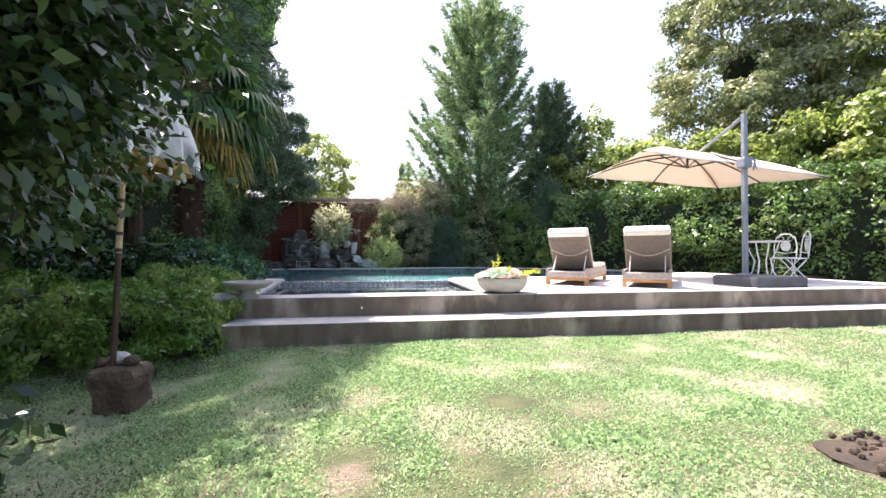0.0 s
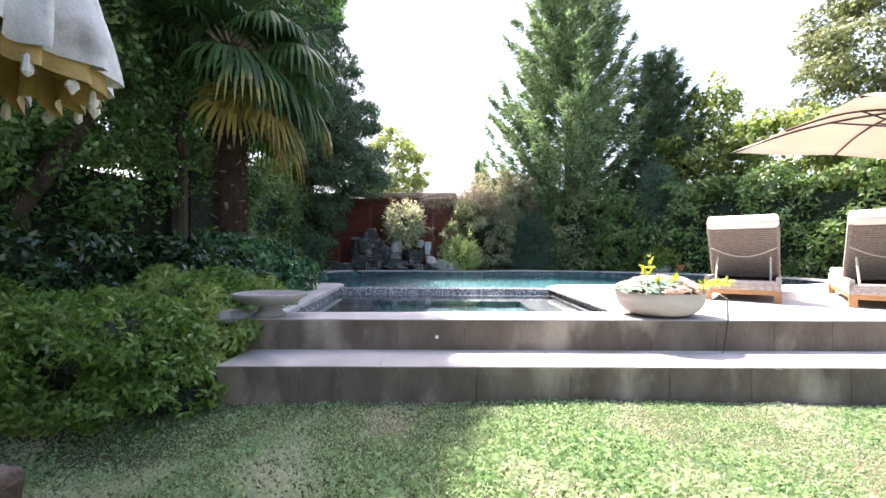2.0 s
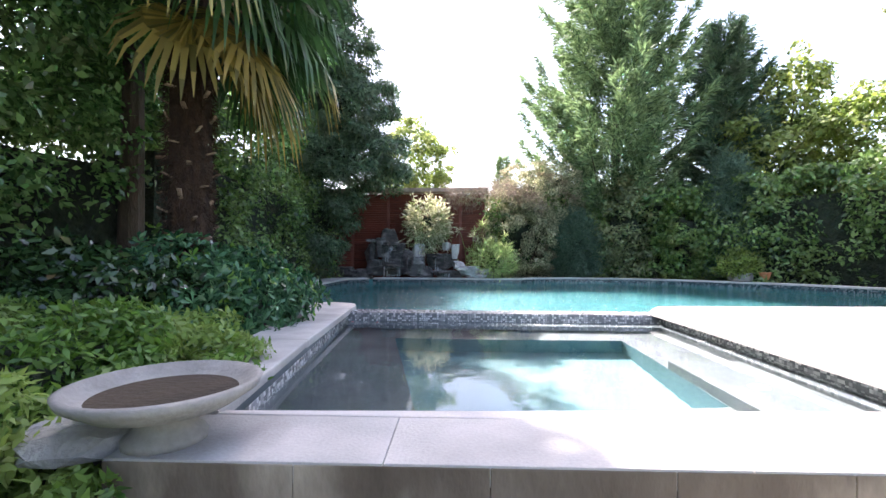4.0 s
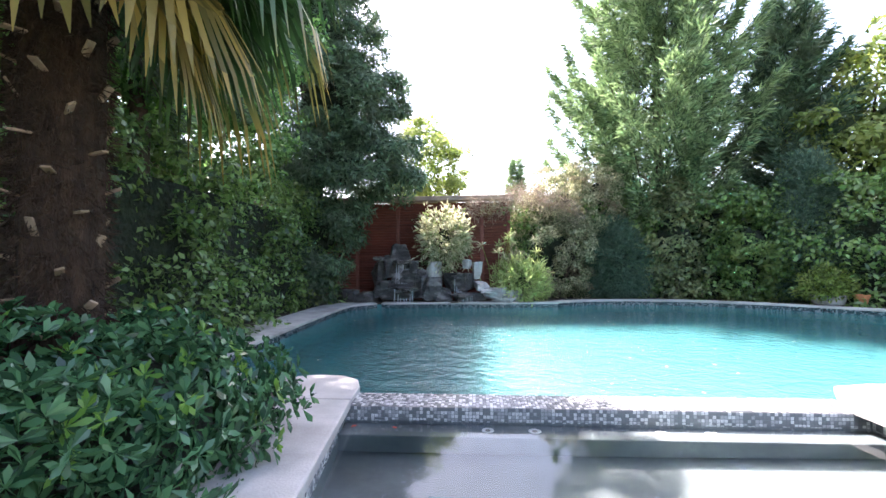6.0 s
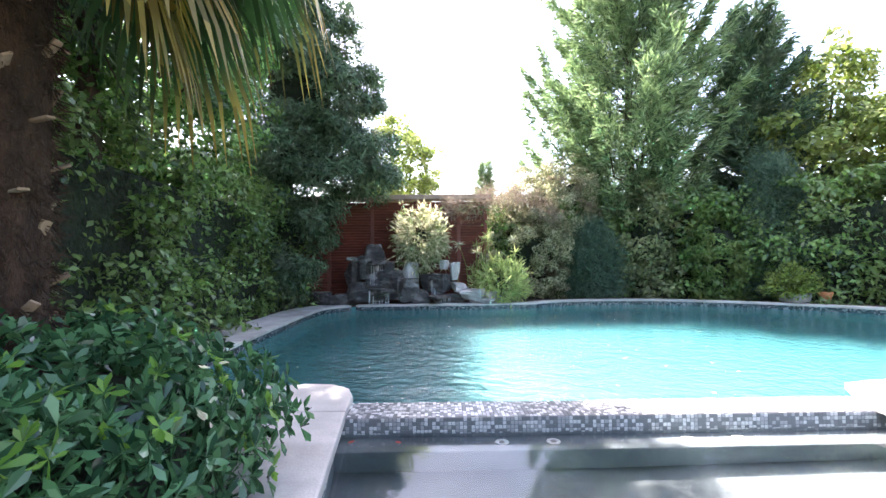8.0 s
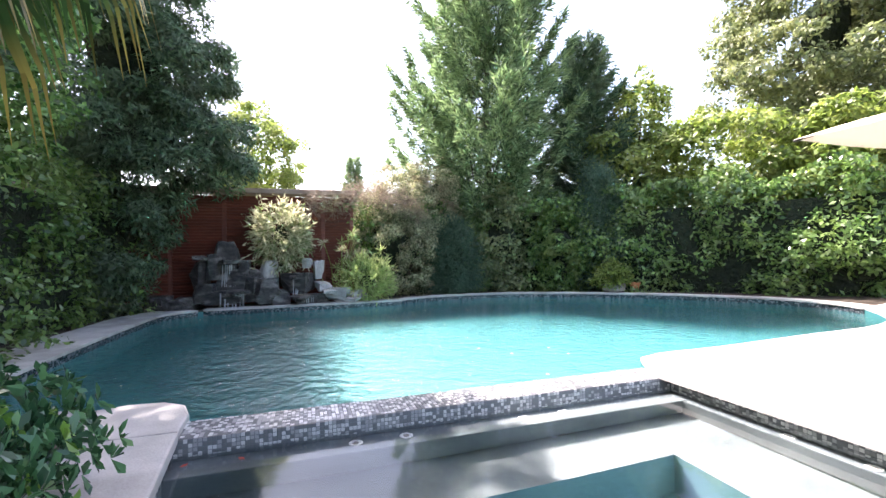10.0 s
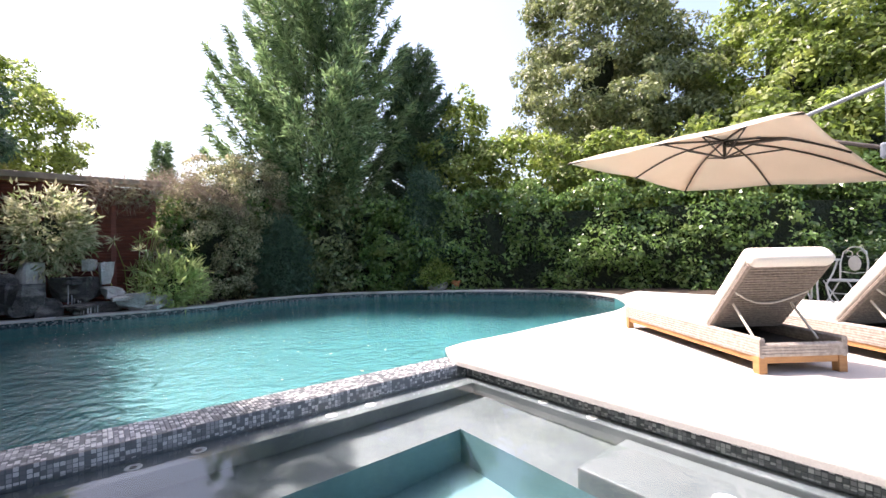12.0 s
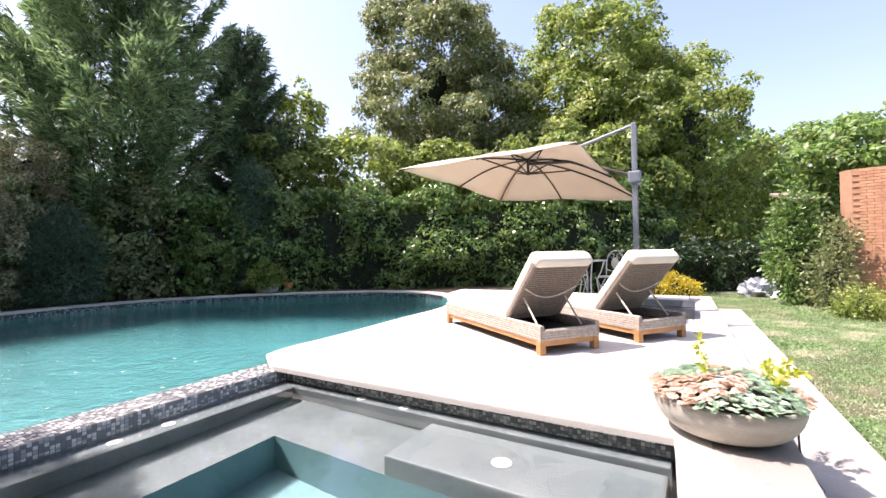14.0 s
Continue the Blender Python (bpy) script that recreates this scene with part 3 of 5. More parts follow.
L_fern = leafy("fern_fronds", (0.22, 0.31, 0.11), (0.50, 0.56, 0.27), 0.5, 0.5)
L_gloss = leafy("glossy_leaves", (0.016, 0.056, 0.027), (0.115, 0.27, 0.118), 0.2, 0.2)
L_cream = leafy("cream_variegated_leaves", (0.144, 0.192, 0.072), (0.660, 0.624, 0.456), 0.6, 0.4)
L_dry = leafy("dry_vine_twigs", (0.15, 0.115, 0.09), (0.34, 0.28, 0.22), 0.8, 0.25, tip=(0.22, 0.23, 0.11))
L_bed = leafy("bed_shrub_leaves", (0.040, 0.11, 0.018), (0.16, 0.29, 0.055), 0.4, 0.35, tip=(0.27, 0.36, 0.10))


def hedge(name, line, width, z0, z1, material, size, label, seed, density=1.0, core=True, category="hedge", lumpy=0.8, aspect=0.5):
    """A clipped or rough hedge along a line: clumps over its faces, a dark core for inner shade."""
    rng = np.random.default_rng(seed)
    ob = thing(name, pose(0, 0, 0), label, category)
    pts = np.array(line, float)
    seg = np.linalg.norm(np.diff(pts, axis=0), axis=1)
    total = seg.sum()
    n = int((total * (z1 - z0) * 2.2 + total * width * 2) * 22 * density * (0.1 / size) ** 0.5)
    s = rng.uniform(0, total, n)
    k = np.clip(np.searchsorted(np.cumsum(seg), s), 0, len(seg) - 1)
    t = (s - np.concatenate([[0], np.cumsum(seg)])[k]) / seg[k]
    c = pts[k] + (pts[k + 1] - pts[k]) * t[:, None]
    d = (pts[k + 1] - pts[k]) / seg[k][:, None]
    nrm = np.stack([d[:, 1], -d[:, 0]], 1)
    ang = rng.uniform(-0.6, math.pi + 0.6, n)
    lz = np.array([noise.noise(Vector((q * 0.9, seed, 0))) for q in s])
    zz = z0 + (z1 * (1 + 0.3 * lz) - z0) * np.where(np.abs(ang - math.pi / 2) < 0.5, 1.0, rng.uniform(0, 1, n))
    side = np.where(np.abs(ang - math.pi / 2) < 0.5, rng.uniform(-1, 1, n), np.sign(np.cos(ang)))
    bulge = np.array([1 + lumpy * 1.6 * noise.noise(Vector((a * 0.8, b * 0.9, seed))) for a, b in zip(s, zz)])
    off = side * width * 0.5 * bulge * rng.uniform(0.7, 1.12, n)
    C = np.stack([c[:, 0] + nrm[:, 0] * off, c[:, 1] + nrm[:, 1] * off, zz], 1)
    O = np.stack([nrm[:, 0] * side, nrm[:, 1] * side, np.full(n, 0.35)], 1)
    per = 14
    W = unit(rng.normal(size=(n * per, 3)) + 0.7 * np.repeat(O, per, 0))
    P = np.repeat(C, per, 0) + W * np.array((0.24, 0.24, 0.13)) * rng.uniform(0.5, 1.1, (n * per, 1))
    quads("foliage", leaf_faces(rng, P, W, size, aspect, 0.25), material, ob)
    # dark slab in place of the shade between the hedge's faces
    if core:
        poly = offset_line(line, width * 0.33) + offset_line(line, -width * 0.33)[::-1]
        part("shade_core", prism(poly, z0 - 0.05, z0 + (z1 - z0) * 0.80), M_core, ob)
    return ob


def conifer(name, base, height, radius, material, label, seed, first=0.1, rise=0.5, n=150, size=0.24, category="tree", taper=0.75, fill=30):
    """A straight trunk with feathery branches that rise or droop."""
    rng = np.random.default_rng(seed)
    ob = thing(name, pose(*base), label, category)
    part("trunk", tube(bmesh.new(), [(0, 0, -0.1), (0, 0, height * 0.5), (0, 0, height)], 0.016 * height, 0.01, 9), M_bark, ob)
    PP, OO = [], []
    bm = bmesh.new()
    for i in range(n):
        f = first + (1 - first) * (i / n) ** 0.9
        a = i * 2.39996 + rng.normal() * 0.25
        L = radius * max(0.06, 1 - ((f - first) / (1 - first)) ** 1.4) ** taper * rng.uniform(0.55, 1.15) + 0.15
        p = np.array((0, 0, height * f))
        h = np.array((math.cos(a), math.sin(a), 0))
        up = rise * rng.uniform(0.6, 1.5)
        m = max(8, int(L * fill))
        t = rng.uniform(0.15, 1, m) ** 0.75
        q = p + h * (t * L)[:, None] + np.array((0, 0, 1)) * (t * t * L * up)[:, None]
        side = np.cross(h, (0, 0, 1))
        sgn = rng.uniform(-1, 1, m)
        wid = 0.26 * L * (1.05 - t)
        q = q + side * (sgn * wid)[:, None] - np.array((0, 0, 1)) * (np.abs(sgn) * wid * 0.25)[:, None]
        PP.append(np.repeat(q, 5, 0) + rng.normal(size=(m * 5, 3)) * 0.05)
        OO.append(np.repeat(h * 0.9 + side * sgn[:, None] * 0.9 + np.array((0, 0, 0.5 * rise)), 5, 0))
        if i % 2 == 0:
            tube(bm, [p, p + h * L * 0.5 + np.array((0, 0, 0.25 * L * up)), p + h * L * 0.9 + np.array((0, 0, 0.81 * L * up))], 0.03 * (1 - f) + 0.010, 0.005, 5)
    part("limb_work", bm, M_bark, ob)["kind"] = "stuff"
    quads("crown", leaf_quads(rng, np.concatenate(PP), np.concatenate(OO), size, 0.16, 0.1, 0.5), material, ob)
    return ob


# west side: tall dark hedge, conifer, trees over the bed
hedge("ivy_hedge", [(-5.6, 4.6), (-5.7, 7.5), (-5.8, 10.6), (-5.6, 11.7)], 1.3, 0.3, 3.1, L_hedge, 0.11, "dense dark green ivy-covered hedge along the pool", 11, 1.2)
leafy_tree("cypress_tree", (-5.5, 12.0, 0.3), [((-4.75, 11.7, 3.9), (2.1, 1.4, 1.15)), ((-5.0, 11.8, 5.6), (1.75, 1.4, 1.4)), ((-5.3, 11.9, 7.7), (1.45, 1.3, 1.7)), ((-5.6, 12.0, 10.2), (1.2, 1.2, 2.2)), ((-5.2, 11.3, 2.1), (1.1, 0.9, 1.5))], L_conifer, 0.15, "tall dark blue-green conifer hanging over the red fence", seed=12, trunk=0.2, density=1.0, aspect=0.24, droop=0.5, core=0.42, billow=0.36)
leafy_tree("shade_tree", (-6.2, 7.2, 0.3), [((-6.3, 7.4, 5.0), (2.0, 2.6, 2.3)), ((-6.6, 4.6, 4.9), (1.8, 2.2, 2.4))], L_dark, 0.13, "tall dark evergreen tree behind the hedge", seed=13, trunk=0.2, core=0.0, density=0.8, billow=0.4)
# crowns set above the view so that their shade falls on spa and coping arm
leafy_tree("spa_shade_tree", (-5.9, 6.3, 0.3), [((-4.05, 7.3, 9.6), (1.2, 1.7, 1.2)), ((-4.15, 4.9, 9.6), (1.2, 1.7, 1.2)), ((-5.4, 6.2, 9.9), (1.6, 2.2, 1.7)), ((-4.75, 9.0, 9.5), (1.1, 1.4, 1.1))], L_dark, 0.15, "tall evergreen with out-of-view crowns placed to shade the spa", seed=19, trunk=0.18, core=0.0, density=1.25, billow=0.45)
# last three crowns, mostly above the view, are added to shade the lawn
leafy_tree("shade_tree", (-5.8, 2.2, 0.3), [((-5.6, 2.0, 3.9), (1.7, 2.2, 2.3)), ((-6.6, 0.2, 3.6), (1.8, 2.0, 2.6)), ((-4.5, -0.4, 5.4), (1.9, 1.9, 1.2)), ((-4.7, -3.0, 5.0), (1.7, 1.7, 1.2)), ((-3.9, 1.5, 6.3), (1.6, 1.5, 1.0))], L_dark, 0.11, "dark small-leaved tree with high crowns added to shade lawn and bed", seed=14, trunk=0.15, core=0.0, density=0.6, billow=0.30)
hedge("shrub_border", [(-7.0, -5.5), (-6.6, -2.0), (-6.2, 1.5), (-5.6, 4.2)], 1.6, -0.1, 2.7, L_dark, 0.10, "dense dark shrubs along the garden boundary", 15, 1.0)
conifer("weeping_conifer", (-5.0, 4.0, 0.3), 10.5, 2.3, L_conifer, "tall drooping feathery conifer behind the palm", 16, 0.38, -0.45, 200, 0.17, taper=0.4, fill=48)
leafy_tree("camellia_tree", (-2.9, -4.6, GZ), [((-1.45, -4.42, 2.0), (0.71, 0.54, 0.95)), ((-1.20, -4.35, 1.62), (0.27, 0.24, 0.34)), ((-2.7, -4.0, 2.1), (1.1, 0.9, 1.4)), ((-1.50, -3.72, 1.80), (0.26, 0.25, 0.45))], L_shaded, 0.050, "leafy camellia with broad leaves overhanging the lawn", seed=17, trunk=0.06, density=2.6, core=0.55)
leafy_tree("camellia_sapling", (-1.85, -3.75, GZ), [((-1.85, -3.75, 0.25), (0.28, 0.25, 0.3))], L_shaded, 0.08, "small leafy camellia shoot at the lawn edge", "shrub", 18, 0.015, 0.7, core=0.0)

# bed shrubs
leafy_tree("nandina_bush", (-2.75, -0.2, 0.0), [((-2.6, -0.4, 0.14), (0.80, 0.68, 0.44)), ((-3.5, -0.5, 0.18), (0.95, 0.85, 0.48)), ((-2.85, 0.85, 0.32), (0.85, 0.75, 0.40)), ((-2.15, -0.55, -0.04), (0.45, 0.40, 0.30)), ((-2.1, 0.35, 0.14), (0.32, 0.36, 0.26))], L_bed, 0.058, "soft bright green nandina shrubs spilling over the lawn edge", "shrub", 21, 0.02, 1.25, 0.36, 0.1, 0.66, billow=0.13)
L_shine = leafy("shiny_laurel_leaves", (0.015, 0.040, 0.014), (0.05, 0.10, 0.035), 0.10, 0.15)
leafy_tree("laurel_shrub", (-4.3, 0.7, 0.2), [((-4.3, 0.7, 0.72), (0.9, 0.9, 0.42)), ((-3.4, 1.6, 0.70), (0.5, 0.5, 0.30))], L_shine, 0.085, "low dark laurel with shiny leaves behind the nandina", "shrub", 23, 0.03, 1.0, 0.42, 0.1, 0.6, billow=0.2)
pitto = thing("pittosporum_bush", pose(-3.2, 2.7, 0.3), "round pittosporum bush with glossy whorled leaves", "shrub")
rng = np.random.default_rng(22)
bm = bmesh.new()
limbs(bm, (0, 0, -0.1), (0, 0, 0.4), 0.03, 8, rng, 0.5)
part("trunk", bm, M_bark, pitto)
# dark lump in place of the shade under the bush's leaves
part("crown_shade_core", lump((0, 0, 0.2), (0.58, 0.85, 0.38), 4, rough=0.12), M_core, pitto)
L_fresh = leafy("fresh_shoots", (0.09, 0.22, 0.035), (0.20, 0.38, 0.07), 0.3, 0.35)
for name, count, reach, leaves, size, mat in (("crown", 1600, 1.0, 9, 0.082, L_gloss), ("inner_leaves", 1100, 0.88, 8, 0.085, L_gloss), ("fresh_growth", 150, 1.03, 10, 0.070, L_fresh)):
    tips, outs = shell_points(rng, (0, 0, 0.2), (0.90 * reach, 1.2 * reach, 0.62 * reach), count, 1, 0.02, low=-0.92, rough=0.22)
    P, W = np.repeat(tips, leaves, 0), np.repeat(outs, leaves, 0)
    spin = unit(np.cross(W, rng.normal(size=W.shape)))
    quads(name, leaf_quads(rng, P, W * 0.35 + np.array((0, 0, 0.2)) + spin * 1.0, size, 0.34, 0.0, 0.10, 0.22, 0.68), mat, pitto)

# north boundary
leafy_tree("mixed_shrub", (1.2, 13.4, 0.3), [((1.1, 13.3, 1.7), (1.5, 0.8, 1.5)), ((1.5, 13.4, 3.1), (1.0, 0.7, 0.9)), ((2.5, 13.6, 3.3), (0.8, 0.6, 1.1))], L_mixed, 0.075, "tangled shrub with dry brown vine over the fence end", "shrub", 31, 0.05, 0.85, core=0.35, billow=0.2)
conifer("cedar_tree", (4.7, 14.6, 0.3), 12.4, 3.3, L_cedar, "tall feathery grey-green conifer behind the pool", 32, 0.08, 0.8, 210, 0.26, taper=0.5, fill=44)
conifer("cedar_tree", (8.0, 13.6, 0.3), 8.5, 1.6, L_conifer, "narrow dark conifer behind the hedge", 33, 0.1, 0.8, 170, 0.24, taper=0.6, fill=46)
leafy_tree("viburnum_shrub", (4.4, 13.0, 0.3), [((4.4, 13.0, 2.0), (0.85, 0.6, 1.75))], L_grey, 0.13, "grey-green broad-leaved shrub against the boundary", "shrub", 34, 0.04, billow=0.26)
leafy_tree("bright_shrub", (6.05, 12.3, 0.3), [((6.05, 12.3, 1.6), (0.75, 0.6, 1.3))], L_mid, 0.10, "fresh green shrub against the boundary", "shrub", 35, 0.04, billow=0.24)
leafy_tree("juniper_shrub", (2.95, 13.1, 0.3), [((2.95, 13.1, 1.2), (0.7, 0.6, 1.2))], L_juniper, 0.12, "dark upright juniper beside the pool", "shrub", 36, 0.04, aspect=0.14, density=1.5)
leafy_tree("juniper_shrub", (7.2, 11.9, 0.3), [((7.2, 11.9, 1.9), (0.7, 0.6, 1.9))], L_juniper, 0.12, "dark upright juniper beside the pool", "shrub", 37, 0.04, aspect=0.14, density=1.5)
hedge("laurel_hedge", [(-0.3, 14.4), (4, 14.4), (7.2, 12.6), (9.6, 10.2), (11.6, 7.4), (13.2, 4.6), (15.5, 2.9), (18.6, 1.6)], 1.8, 0.2, 3.3, L_hedge, 0.14, "tall dense green laurel hedge round the garden", 38, 1.2)
for k, (x, y, z, r) in enumerate(((9.3, 13.2, 4.2, 1.7), (10.9, 11.0, 3.9, 1.8), (12.5, 8.4, 3.5, 1.8), (14.2, 6.0, 3.6, 1.9))):
    leafy_tree("bright_tree", (x, y, 0.3), [((x, y, z), (r, r, 1.7))] + ([((x + 0.3, y - 0.5, 6.2), (0.55, 0.55, 1.5))] if k == 0 else []), L_bright, 0.19, "bright green young tree above the hedge", seed=40 + k, trunk=0.08, core=0.0, density=0.85, billow=0.42)
leafy_tree("large_tree", (15.0, 10.4, 0.3), [((15.2, 10.5, 8.8), (3.3, 3.2, 5.2)), ((17.0, 9.0, 6.6), (2.4, 2.4, 3.6))], L_grey, 0.17, "large grey-green tree rising behind the hedge", seed=50, trunk=0.25, density=1.0, core=0.2, billow=0.5)
leafy_tree("large_tree", (20.0, 4.2, 0.3), [((20.0, 4.6, 8.2), (3.6, 3.3, 5.4)), ((21.6, 1.0, 6.4), (2.9, 2.7, 4.2)), ((16.4, 5.2, 4.7), (2.5, 2.2, 1.7)), ((17.6, 3.0, 4.4), (2.0, 2.0, 1.5))], L_bright, 0.20, "large bright-leaved tree in full sun", seed=51, trunk=0.28, density=0.95, core=0.4, billow=0.65)
leafy_tree("far_tree", (34, -1, GZ), [((34, 0, 5.0), (5, 6, 4.0)), ((36, -9, 5.6), (5, 6, 4.4))], L_mid, 0.4, "distant feathery green tree", seed=52, trunk=0.3, billow=0.9)
conifer("distant_conifer", (2.5, 37, GZ), 10.0, 1.1, L_cedar, "slender distant conifer above the fence", 53, 0.1, 0.6, 90, 0.45)
leafy_tree("far_tree", (-3.3, 19.5, GZ), [((-3.3, 19.5, 5.2), (1.7, 1.7, 2.4))], L_bright, 0.16, "sunlit pale green tree beyond the fence", seed=54, trunk=0.15, core=0.0, density=0.8, billow=0.35)

# red fence
fence = thing("red_fence", pose(-4.1, 12.9, 0.25), "dark red slatted wooden fence with a weathered cap", "fence")
for i in range(37):
    part("slat", box((0, 0, 0), (8.0, 0.022, 0.066), pose(0, 0, 0, 24), 0.004), M_redwood, fence).matrix_basis = pose(0, 0, 0.12 + i * 0.075)
part("panel", box((0, 0.06, 1.42), (8.0, 0.02, 2.84)), M_redwood, fence)
for x in (-3.9, -2.8, -1.6, -0.4, 0.8, 2.0, 3.2, 3.95):
    part("post", box((0, 0, 1.42), (0.10, 0.09, 2.9), None, 0.006), M_redwood, fence).matrix_basis = pose(x, 0.01, 0)
part("cap", box((0, 0, 2.96), (8.2, 0.5, 0.13), None, 0.015), M_cap, fence)

# ---- sun loungers ----
M_cane = surface("pale_grey_cane", (0.26, 0.22, 0.185), (0.42, 0.37, 0.32), 30, 0.7, 0.4, 160, piece=0.2, dist=0.004)
def lounger(m, label):
    ob = thing("sun_lounger", m, label, "lounger", "loungers on the deck")
    W, L = 0.74, 2.32
    for x in (-W / 2 + 0.035, W / 2 - 0.035):
        for y in (0.04, L - 0.05):
            part("leg", box((0, 0, 0.07), (0.07, 0.07, 0.14), None, 0.005), M_teak, ob).matrix_basis = pose(x, y, 0)
        part("side_rail", box((0, 0, 0), (0.035, L - 0.16, 0.055), None, 0.004), M_teak, ob).matrix_basis = pose(x, L / 2, 0.112)
    for y in (0.03, L - 0.04):
        part("end_rail", box((0, 0, 0), (W - 0.14, 0.035, 0.055), None, 0.004), M_teak, ob).matrix_basis = pose(0, y, 0.112)
    # woven body: stacked round canes on each side
    for x in (-W / 2 + 0.025, W / 2 - 0.025):
        bm = box((0, 0, 0), (0.035, L - 0.02, 0.14), None, 0.01)
        w = part("woven_side", bm, M_wicker, ob, "woven grey wicker side")
        w.matrix_basis = pose(x, L / 2, 0.212)
        for k in range(6):
            part("cane", tube(bmesh.new(), [(0, -L / 2, -0.058 + k * 0.0235), (0, L / 2, -0.058 + k * 0.0235)], 0.0265, None, 6), M_cane, w)
    for y in (0.02, L - 0.02):
        bm = box((0, 0, 0), (W - 0.08, 0.035, 0.10), None, 0.01)
        w = part("woven_end", bm, M_wicker, ob, "woven grey wicker end")
        w.matrix_basis = pose(0, y, 0.192)
        for k in range(4):
            part("cane", tube(bmesh.new(), [(-W / 2 + 0.02, 0, -0.035 + k * 0.0235), (W / 2 - 0.02, 0, -0.035 + k * 0.0235)], 0.0245, None, 6), M_cane, w)
    part("bed_panel", box((0, 0, 0), (W - 0.1, L - 0.1, 0.03)), M_bronze, ob).matrix_basis = pose(0, L / 2, 0.175)
    # raised back
    hy, ty, hz, tz = 0.66, 0.16, 0.28, 0.835
    ang = math.degrees(math.atan2(tz - hz, hy - ty))
    ln = math.hypot(tz - hz, hy - ty) + 0.06
    back = Matrix.Translation((0, hy, hz)) @ pose(0, 0, 0, -ang, 0, 0)      # local -y runs up the back
    bm = box((0, -ln / 2, 0), (W - 0.06, ln, 0.03), None, 0.008)
    b = part("backrest", bm, M_wicker, ob, "raised woven wicker backrest")
    b.matrix_basis = back
    for k in range(26):
        part("cane", tube(bmesh.new(), [(-W / 2 + 0.035, -0.02 - k * ln / 26, -0.017), (W / 2 - 0.035, -0.02 - k * ln / 26, -0.017)], 0.0115, None, 5), M_wicker, b)
    for x in (-W / 2 + 0.03, W / 2 - 0.03):
        part("back_frame", tube(bmesh.new(), [(x, 0.02, -0.005), (x, -ln, -0.005)], 0.022, None, 8), M_wicker, ob).matrix_basis = back
    part("back_frame", tube(bmesh.new(), [(-W / 2 + 0.03, -ln, -0.005), (W / 2 - 0.03, -ln, -0.005)], 0.022, None, 8), M_wicker, ob).matrix_basis = back
    def pad(c, s):
        bm = box(c, s, None, min(s) * 0.42)
        bmesh.ops.subdivide_edges(bm, edges=bm.edges[:], cuts=1)
        return bm
    q = part("back_cushion", pad((0, -ln / 2 - 0.03, 0.075), (W - 0.03, ln + 0.12, 0.11)), M_cushion, ob, "thick cream back cushion", True)
    q.matrix_basis = back
    part("head_roll", pad((0, -ln - 0.045, 0.035), (W - 0.03, 0.12, 0.15)), M_cushion, ob, "cream cushion folded over the top", True).matrix_basis = back
    part("seat_cushion", pad((0, (hy + L) / 2, 0.325), (W - 0.03, L - hy - 0.0, 0.10)), M_cushion, ob, "cream seat cushion", True)
    # strap sagging across the back, struts
    pts = [(-W / 2 + 0.04 + (W - 0.08) * k / 14, -ln * 0.62 + 0.13 * math.sin(math.pi * k / 14), -0.03 - 0.02 * math.sin(math.pi * k / 14)) for k in range(15)]
    part("strap", tube(bmesh.new(), pts, 0.0085, None, 6), M_rope, ob, "loose cream strap across the back").matrix_basis = back
    for x in (-0.27, 0.27):
        p = back @ Vector((x, -ln * 0.42, -0.02))
        part("strut", tube(bmesh.new(), [p, (x, 0.16, 0.24)], 0.011, None, 6), M_rope, ob)
    return ob


lounger(pose(3.24, 1.57, DZ, 0, 0, -36.5), "wicker sun lounger with raised back and cream cushions")
lounger(pose(4.27, 0.80, DZ, 0, 0, -36.5), "wicker sun lounger with raised back and cream cushions")

# ---- cantilever umbrella ----
umb = thing("cantilever_umbrella", pose(6.58, 1.32, DZ), "tilted square cream canopy on a grey offset mast", "umbrella")
O = Vector((6.58, 1.32, DZ))
HUB = Vector((6.96, 3.28, 3.22)) - O
C = [Vector(q) - O for q in ((5.53, 5.34, 3.03), (4.89, 1.84, 2.90), (8.5, 1.42, 2.42), (9.03, 4.75, 2.72))]
part("mast", box((0, 0, 1.57), (0.075, 0.085, 3.1), None, 0.018), M_pole, umb)
part("collar", box((0, 0, 0.1), (0.2, 0.2, 0.2), None, 0.02), M_pole, umb)
part("crank_box", box((0, 0.0, 2.22), (0.16, 0.2, 0.2), None, 0.03), M_pole, umb)
part("crank_handle", tube(bmesh.new(), [(0.09, -0.02, 2.22), (0.2, -0.03, 2.2), (0.21, -0.04, 2.1)], 0.012), M_pole, umb)
part("slide", tube(bmesh.new(), [(0.1, -0.03, 2.34), (0.17, -0.05, 2.25), (0.14, -0.05, 2.08)], 0.018), M_pole, umb)
part("brace", tube(bmesh.new(), [(0, 0.02, 3.08), HUB.lerp(Vector((0, 0, 2.9)), 0.25) + Vector((0, 0, -0.08))], 0.028, None, 8), M_pole, umb)
part("boom", tube(bmesh.new(), [(0, 0.04, 2.25), HUB * 0.5 + Vector((0, 0.02, 1.22)), HUB + Vector((0, 0, -0.1))], 0.03, None, 8), M_bronze, umb)
def canopy_point(i, u, v):
    """u: apex to rim, v: along one side."""
    a, b = C[i], C[(i + 1) % 4]
    edge = a.lerp(b, v)
    edge = edge + (HUB - edge) * (0.045 * math.sin(math.pi * v))
    p = HUB.lerp(edge, u)
    p.z += 0.12 * math.sin(math.pi * u) - 0.03 * math.sin(math.tau * v) ** 2 * u
    return p


